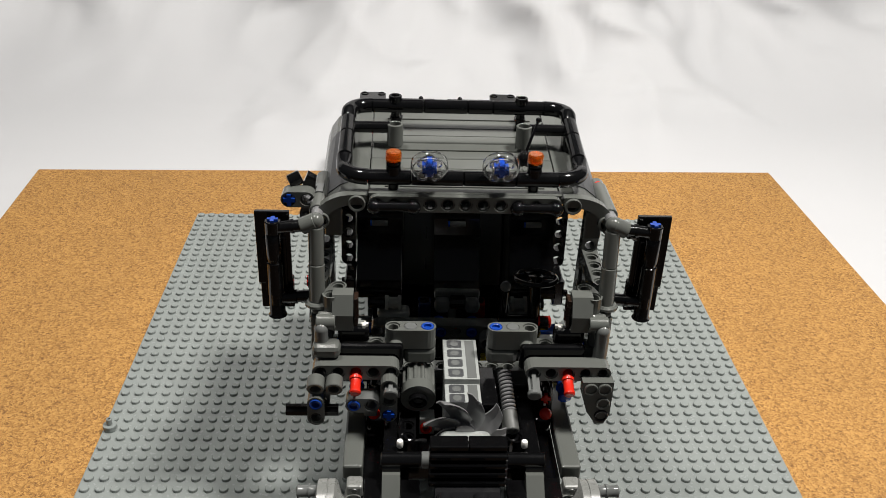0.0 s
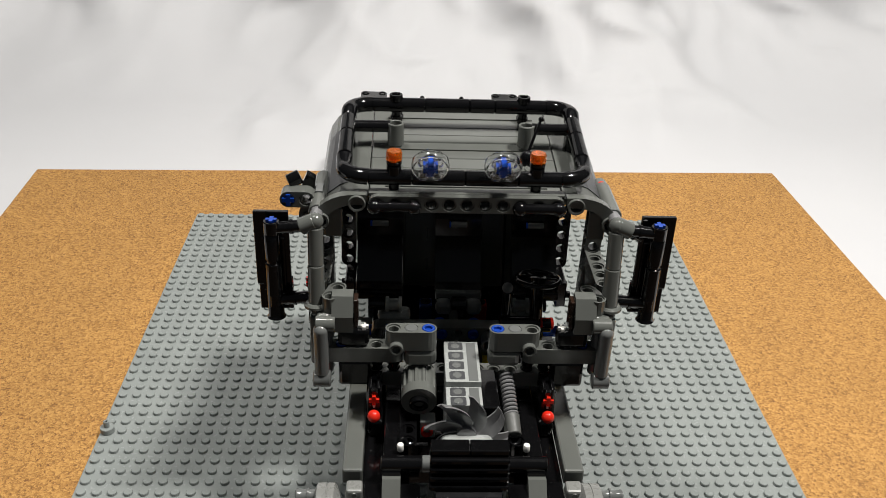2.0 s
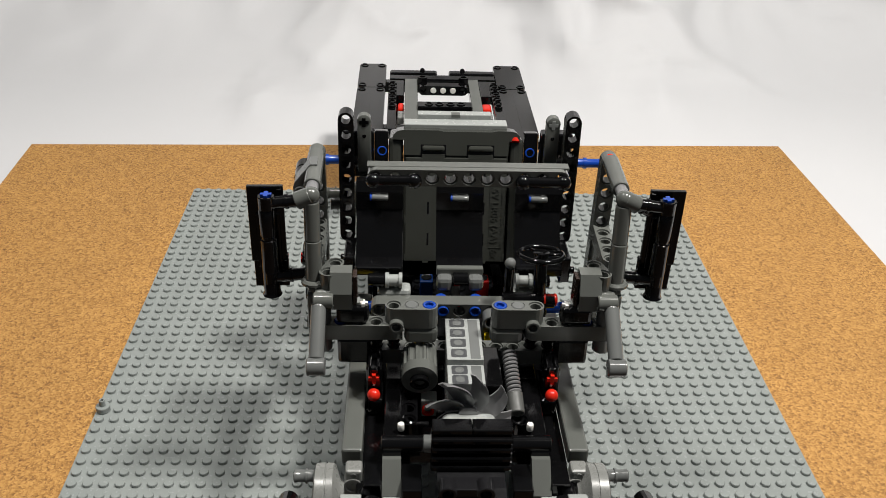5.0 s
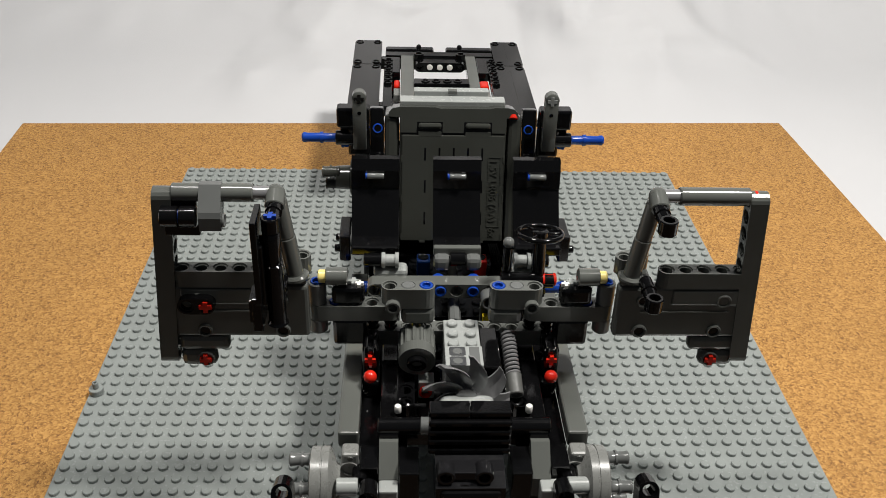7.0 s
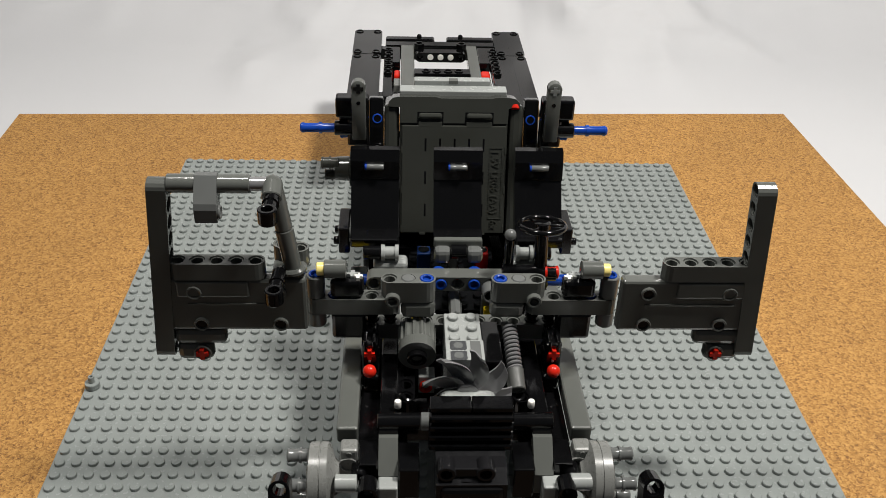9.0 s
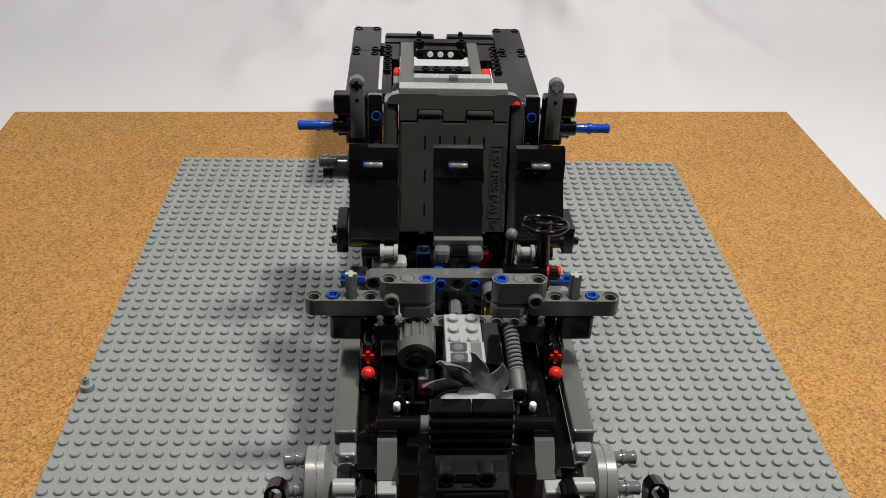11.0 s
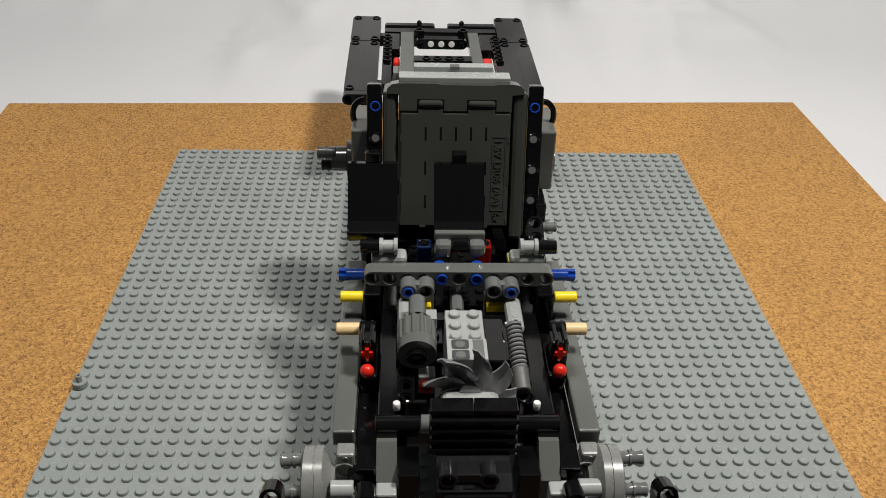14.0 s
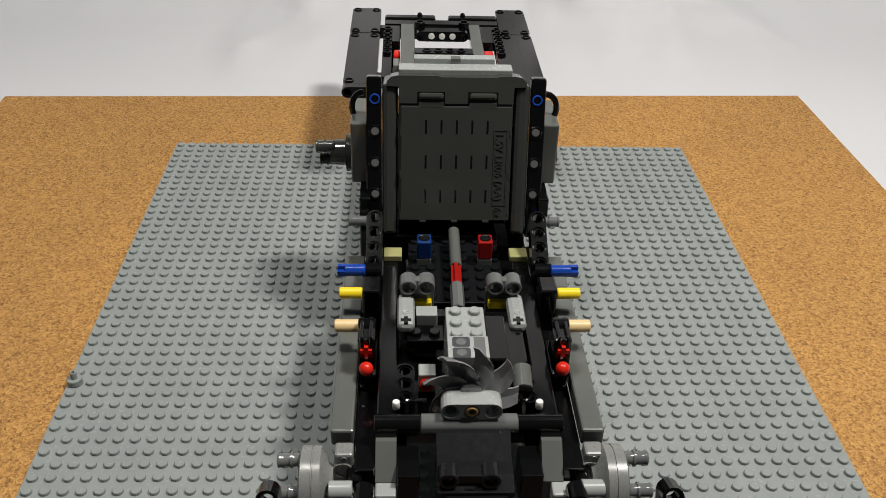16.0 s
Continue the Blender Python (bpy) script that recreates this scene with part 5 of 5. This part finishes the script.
def cab_roof():
    rf = leave(thing("cab_roof", (0, -10, 21), "dark grey cab roof of long ridged panels", "toy part"), 5.0)
    for k, (y0, y1) in enumerate(((-15.1, -13.1), (-13.06, -11.0), (-10.9, -9.0), (-8.96, -7.2), (-7.16, -4.7))):
        b = box(-5.5, 5.5, y0, y1, 20.75 + 0.04 * (k % 2), 21.2 + 0.05 * (k % 2), 0.1)
        part("roof_panel", shear(b), DGREY, rf)
    # thin raised strips, darker than the panels, paint the shade of grooves
    for y in (-14.2, -12.2, -10.0, -8.2, -6.0):
        part("panel_groove", shear(box(-4.6, 4.7, y - 0.03, y + 0.03, 21.2, 21.262, 0)), CASE, rf)
    for x, y in ((-4, -13.9), (4, -13.9), (-4, -12.1), (4, -12.1)):
        part("peg_hole", shear(bush((x, y, 21.15), (x, y, 21.32), 0.42, 0.7, 0.12)), DGREY, rf, "", True)
    for s in BOTH:
        for y in (-9.3, -6.2):
            part("black_peg", shear(peg((4 * s, y, 20.9), (4 * s, y, 22.1), 0.3)), BLACK, rf, "black upright peg", True)
    an = leave(thing("antenna", (3.8, -11.4, 21.6), "black dome with a slanted antenna rod", "antenna"), 4.2)
    part("dome", turned((3.8, -11.4, 21.6), (3.8, -11.4, 22.5), [(0, 0.45), (0.6, 0.42), (0.85, 0.3), (1, 0.1)], 18), BLACK, an, "", True)
    part("rod", rod((3.85, -11.3, 22.3), (4.6, -10.4, 24.1), 0.09, 8), BLACK, an, "", True)
    part("tip", ball((4.6, -10.4, 24.1), 0.17), BLACK, an, "", True)
    for s in BOTH:
        sp = leave(thing("roof_side_panel", (7 * s, -10, 19.5), "dark grey curved roof side panel with white lettering bars", "toy part", "roof side panels"), 4.7)
        out = [(5.55, 21.25), (6.4, 21.2), (7.2, 20.9), (7.9, 20.35), (8.35, 19.7), (8.6, 19.0), (8.3, 19.0), (7.7, 19.9), (6.9, 20.6), (6.3, 20.85), (5.55, 20.9)]
        part("shell", shear(prism([(x * s, z) for x, z in out], "y", -15.3, -4.2)), DGREY, sp)
        dec = [(6.75, 21.1), (7.2, 20.93), (7.9, 20.38), (8.2, 19.95), (8.17, 19.93), (7.86, 20.35), (7.17, 20.9), (6.74, 21.07)]
        part("sticker", shear(prism([(x * s + 0.025 * s, z + 0.025) for x, z in dec], "y", -13.6, -6.5)), STICKER, sp, "dark sticker")
        for k in range(6):
            y = -12.3 + k * 0.5
            part("letter_bar", shear(prism([((7.2 + 0.04) * s, 20.96), ((7.42 + 0.04) * s, 20.79), ((7.42 + 0.06) * s, 20.81), ((7.2 + 0.06) * s, 20.98)], "y", y, y + 0.3)), LGREY, sp, "pale bar")
        top = [(5.6 * (1 - q) ** 2 + 2 * 8.15 * q * (1 - q) + 8.75 * q * q, 21.55 * (1 - q) ** 2 + 2 * 21.75 * q * (1 - q) + 19.9 * q * q) for q in [k / 9 for k in range(10)]]
        low = [(8.15 * (1 - q) ** 2 + 2 * 7.6 * q * (1 - q) + 5.7 * q * q, 19.6 * (1 - q) ** 2 + 2 * 21.05 * q * (1 - q) + 20.95 * q * q) for q in [k / 9 for k in range(10)]]
        part("arch", prism([(x * s, z) for x, z in top + [(8.7, 19.45)] + low], "y", -15.9, -15.3), DGREY, sp, "", True)
        part("arch_eye", bush((6.15 * s, -16.05, 21.05), (6.15 * s, -15.3, 21.05), 0.5, 0.68, 0.4), DGREY, sp, "", True)
        part("arch_eye", bush((8.2 * s, -16.05, 19.95), (8.2 * s, -15.3, 19.95), 0.5, 0.68, 0.4), DGREY, sp, "", True)
        # black rods sunk in the arch eyes paint the dark of their holes
        for x, z in ((6.15, 21.05), (8.2, 19.95)):
            part("eye_plug", rod((x * s, -15.75, z), (x * s, -15.4, z), 0.34), BLACK, sp, "", True)
        part("vent_rib", prism([(x * s, z) for x, z in ((8.0, 20.75), (8.35, 20.35), (8.55, 20.0), (8.45, 20.0), (8.0, 20.5))], "y", -14.9, -14.2), BLACK, sp)
        part("cheek", box(min(7.0 * s, 8.0 * s), max(7.0 * s, 8.0 * s), -15.7, -15.0, 18.8, 20.6, 0.1), DGREY, sp)
        rp = leave(thing("rear_cab_post", (7.3 * s, -6.4, 12), "black rear cab post with a row of holes", "toy part", "rear cab posts"), 5.2)
        part("post", beam((7.2 * s, -6.6, 20.6), (0, -0.05, -1), Y, 9), BLACK, rp)
    hd = leave(thing("windscreen_header", (0, -15.6, 21), "dark grey beam over the windscreen with black end caps", "toy part"), 5.1)
    part("beam", beam((-5, -15.6, 21.1), X, Y, 11), DGREY, hd)
    part("top_edge", box(-5.5, 5.5, -15.7, -15.05, 21.5, 21.62, 0.03), DGREY, hd)
    for s in BOTH:
        b = rod((2.9 * s, -16.2, 21.0), (5.2 * s, -16.2, 21.0), 0.3)
        ball((2.95 * s, -16.2, 20.98), 0.42, b)
        ball((5.15 * s, -16.2, 20.98), 0.42, b)
        part("end_cap", b, BLACK, hd, "glossy black double cap", True)
    wl = leave(thing("snorkel_bracket", (-9.6, -14, 20.4), "grey two-hole bracket with black rollers and a blue axle", "toy part"), 4.6)
    part("bracket", beam((-10.1, -14.2, 20.6), X, Y, 2), DGREY, wl)
    part("blue_axle", cross_axle((-10.1, -14.8, 20.6), (-10.1, -14.3, 20.6), 0.34), BLUE, wl, "blue cross axle")
    part("roller", rod((-10.2, -13.6, 21.2), (-9.5, -13.4, 21.5), 0.42), BLACK, wl, "", True)
    part("wedge", prism([(-9.5, 20.9), (-8.7, 20.7), (-8.6, 21.5), (-9.1, 21.8)], "y", -13.8, -13.2), BLACK, wl)


count = len(LEAVE)
cab_roof()
for ob, t in LEAVE[count:]:
    ob.location += Vector((0, 1.7, -0.3)) * S


def roof_rack():
    zf, zb, yf, yb, r = 22.4, 23.75, -15.15, -7.3, 0.45
    def z_at(y):
        return zf + (zb - zf) * (y - yf) / (yb - yf)
    fb = leave(thing("rack_front_bar", (0, yf, zf), "glossy black front bar of the roof rack", "toy part"), 3.0)
    for x0, x1 in ((-5.45, -3.0), (-2.99, -0.02), (-0.01, 2.96), (2.97, 5.45)):
        part("tube", rod((x0, yf, zf), (x1, yf, zf), r), BLACK, fb, "", True)
    for s in BOTH:
        part("stud_base", bush((4 * s, yf, zf + 0.2), (4 * s, yf, zf + 0.75), 0.42), BLACK, fb, "", True)
        part("foot", rod((4 * s, yf, 21.2), (4 * s, yf, zf), 0.3), BLACK, fb, "", True)
        rp = leave(thing("rack_red_peg", (5.4 * s, yf, zf), "red peg between rack tubes", "toy part", "rack red pegs"), 3.1)
        part("peg", peg((4.6 * s, yf, zf), (6.2 * s, yf, zf), 0.3), RED, rp, "", True)
        el = leave(thing("rack_front_elbow", (6.6 * s, -14.5, zf), "glossy black bent corner tube of the roof rack", "toy part", "front elbows"), 3.2)
        pts = [(5.45 * s, yf, zf)] + [((5.6 + 1.25 * math.sin(w)) * s, yf + 1.25 * (1 - math.cos(w)), zf + 0.02) for w in [math.pi / 2 * k / 8 for k in range(9)]] + [(6.85 * s, -13.2, z_at(-13.2))]
        part("elbow", pipe(pts, r * 1.05, 18), BLACK, el, "", True)
        b1 = leave(thing("rack_side_tube", (6.85 * s, -12, 23), "glossy black side tube of the roof rack", "toy part", "rack side tubes"), 3.4)
        part("tube", rod((6.85 * s, -13.15, z_at(-13.15)), (6.85 * s, -10.8, z_at(-10.8)), r), BLACK, b1, "", True)
        b2 = leave(thing("rack_side_joint", (6.85 * s, -10, 23.2), "glossy black rear side tube with a clamp", "toy part", "rack side joints"), 3.5)
        part("tube", rod((6.85 * s, -10.75, z_at(-10.75)), (6.85 * s, -8.9, z_at(-8.9)), r), BLACK, b2, "", True)
        cp = leave(thing("rack_clamp", (6.9 * s, -9.6, 22.3), "small black clamp on the roof edge", "toy part", "rack clamps"), 3.7)
        part("clamp", box(6.9 * s - 0.45, 6.9 * s + 0.45, -9.9, -9.0, 21.6, 22.9, 0.12), BLACK, cp)
        part("peg", rod((6.9 * s, -10.2, 22.4), (6.9 * s, -9.6, 22.5), 0.3), BLACK, cp, "", True)
        re = leave(thing("rack_rear_elbow", (6.6 * s, -7.8, zb), "glossy black bent rear corner tube", "toy part", "rear elbows"), 3.8)
        pts = [(5.45 * s, yb, zb)] + [((5.6 + 1.25 * math.sin(w)) * s, yb - 1.25 * (1 - math.cos(w)), zb) for w in [math.pi / 2 * k / 8 for k in range(9)]] + [(6.85 * s, -8.9, z_at(-8.9))]
        part("elbow", pipe(pts, r * 1.05, 18), BLACK, re, "", True)
        cb = leave(thing("rack_cross_bar", (5.5 * s, -9.6, 23), "short black cross bar with a grey upright connector", "toy part", "rack cross bars"), 2.1 if s > 0 else 2.3)
        part("bar", rod((6.9 * s, -9.6, 23.2), (4.3 * s, -9.6, 23.2), 0.36), BLACK, cb, "", True)
        part("connector", bush((3.98 * s, -9.7, 22.1), (3.98 * s, -9.7, 23.5), 0.5, 0.7), DGREY, cb, "grey connector", True)
        am = leave(thing("amber_beacon", (4 * s, yf, 23.6), "round amber beacon on the roof rack", "beacon light", "amber beacons"), 2.4)
        part("lens", turned((4 * s, yf, 23.45), (4 * s, yf, 24.0), [(0, 0.4), (0.1, 0.45), (0.8, 0.45), (1, 0.4), (1, 0.28)], 24), AMBER, am, "clear amber lens", True)
        part("core", rod((4 * s, yf, 23.5), (4 * s, yf, 23.85), 0.25), AMBER, am, "", True)
        ab = leave(thing("beacon_base", (4 * s, yf, 23.4), "black beacon base on the rack", "toy part", "beacon bases"), 2.5)
        part("base", rod((4 * s, yf, 23.2), (4 * s, yf, 23.45), 0.44), BLACK, ab, "", True)
        ln = leave(thing("spotlight_lens", (2 * s, -15.9, 23), "clear round spotlight lens with four rings", "spotlight", "spotlight lenses"), 2.6)
        part("disc", turned((2 * s, -16.15, 23.35), (2 * s, -15.7, 23.55), [(0, 0.98), (0.35, 1.06), (1, 1.04), (1, 0.96), (0.45, 0.98), (0.12, 0.9), (0.1, 0.3)], 32), CLEAR, ln, "clear plastic disc", True)
        for k in range(4):
            w = math.pi / 4 + k * math.pi / 2
            part("ring", bush((2 * s + 0.56 * math.cos(w), -16.3, 23.35 + 0.56 * math.sin(w)), (2 * s + 0.56 * math.cos(w), -16.1, 23.4 + 0.56 * math.sin(w)), 0.3, 0.7, 0.1), CLEAR, ln, "", True)
        rm = leave(thing("spotlight_housing", (2 * s, -15.5, 23.2), "black spotlight housing with a blue hub", "spotlight", "spotlight housings"), 2.7)
        part("rim", turned((2 * s, -15.7, 23.5), (2 * s, -15.3, 23.65), [(0, 0.2), (0, 0.36), (0.8, 0.36), (1, 0.3)], 32), BLACK, rm, "", True)
        bh = leave(thing("spotlight_peg", (2 * s, -15.4, 23.2), "translucent blue peg that holds the spotlight", "toy part", "spotlight pegs"), 2.8)
        pb = rod((2 * s, -16.36, 23.3), (2 * s, -16.16, 23.36), 0.27)
        cross_axle((2 * s, -16.3, 23.32), (2 * s, -15.6, 23.55), 0.4, pb)
        part("peg", pb, BLUE, bh, "", True)
        gp = leave(thing("spotlight_post", (2 * s, -15.1, 23), "grey post of the spotlight on the bar", "toy part", "spotlight posts"), 2.9)
        part("post", turned((2 * s, -15.0, 22.4), (2 * s, -15.0, 23.7), [(0, 0.4), (0.8, 0.42), (0.95, 0.3), (1, 0.1)], 18), DGREY, gp, "", True)
    rb = leave(thing("rack_rear_bar", (0, yb, zb), "glossy black middle tubes of the rear rack bar", "toy part"), 3.9)
    for x0, x1 in ((-2.19, 0.6), (0.61, 2.2)):
        part("tube", rod((x0, yb, zb), (x1, yb, zb), r), BLACK, rb, "", True)
    for s in BOTH:
        re = leave(thing("rack_rear_tube", (4 * s, yb, zb), "glossy black end tube of the rear rack bar", "toy part", "rear rack tubes"), 4.1)
        x0, x1 = sorted((2.21 * s, 5.45 * s))
        part("tube", rod((x0, yb, zb), (x1, yb, zb), r), BLACK, re, "", True)
        part("stud_base", bush((4 * s, yb, zb + 0.25), (4 * s, yb, zb + 0.7), 0.42), BLACK, re, "", True)
        ft = leave(thing("rack_upright_peg", (4 * s, yb, 22.1), "black upright peg under the rear rack bar", "toy part", "rack feet"), 4.7)
        part("peg", peg((4 * s, yb, 22.1), (4 * s, yb, zb + 0.1), 0.28), BLACK, ft, "", True)
        bp = leave(thing("rack_blue_peg", (6.85 * s, -9, 23.4), "bright blue peg in the rear rack corner", "toy part", "rack blue pegs"), 3.7)
        part("peg", peg((6.85 * s, -9.9, z_at(-9.9)), (6.85 * s, -8.6, z_at(-8.6)), 0.3), BLUE, bp, "", True)


count = len(LEAVE)
roof_rack()
for ob, t in LEAVE[count:]:
    ob.location += Vector((-0.1, 1.8, -0.4)) * S


# ---- the front beams, hinges, steering and doors sit a little higher on the frame ----
RAISE = {"hinge_beam": 0.5, "black_block": 0.55, "grey_axle": 0.5, "lower_black_block": 0.5, "hinge_pillar": 0.5, "upper_connector": 0.4,
         "lower_connector": 0.4, "grey_sleeve": 0.6, "steering_wheel": 0.4, "steering_mount": 0.5, "mount_peg": 0.5, "gear_knob": 0.12, "pillar_block": 0.5}
for ob, t in LEAVE:
    kind = ob.name.split(".")[0]
    ob.location.z += RAISE.get(kind, 0.0) * S
    if kind == "grey_sleeve":
        ob.location.x -= math.copysign(0.3 * S, ob.location.x)
    elif kind == "steering_wheel":
        ob.location.x -= 0.2 * S
for ob, s, t in DOORS:
    ob.location.z += 0.3 * S


def motions():
    def rest_of(ob, k):
        low = min([v.co.z for c in ob.children_recursive for v in c.data.vertices] or [0])
        return pose(-1.15 + 0.17 * (k % 14), -0.95 - 0.11 * (k // 14) % 0.7, -0.008 - low)
    for k, (ob, t) in enumerate(LEAVE):
        m, away = Matrix.Translation(ob.location), rest_of(ob, k)
        n = round(t * 30)
        walk(ob, [(0, m), ((n - 2) / 30, m), ((n - 1) / 30, away), (16, away)])
    for k, (ob, s, t) in enumerate(DOORS):
        def turn(a):
            return Matrix.Translation(ob.location) @ pose(0, 0, 0, 0, 0, a * s) @ pose(-0.28 * s * S, 0, 0)
        m0, m1, m2, away = turn(90), turn(45), turn(0), rest_of(ob, k + len(LEAVE))
        n = round(t * 30)
        walk(ob, [(0, m0), (4.9, m0), (5.5, m1), (6.1, m2), ((n - 2) / 30, m2), ((n - 1) / 30, away), (16, away)])
    for k, (ob, s) in enumerate(LEGS):
        m = Matrix.Translation(ob.location)
        fwd, away = m @ pose(0, 0, 0, -53, 0, 0), rest_of(ob, k)
        walk(ob, [(0, m), (2.03, m), (2.07, fwd), (5.2, fwd), (5.24, away), (16, away)])


motions()
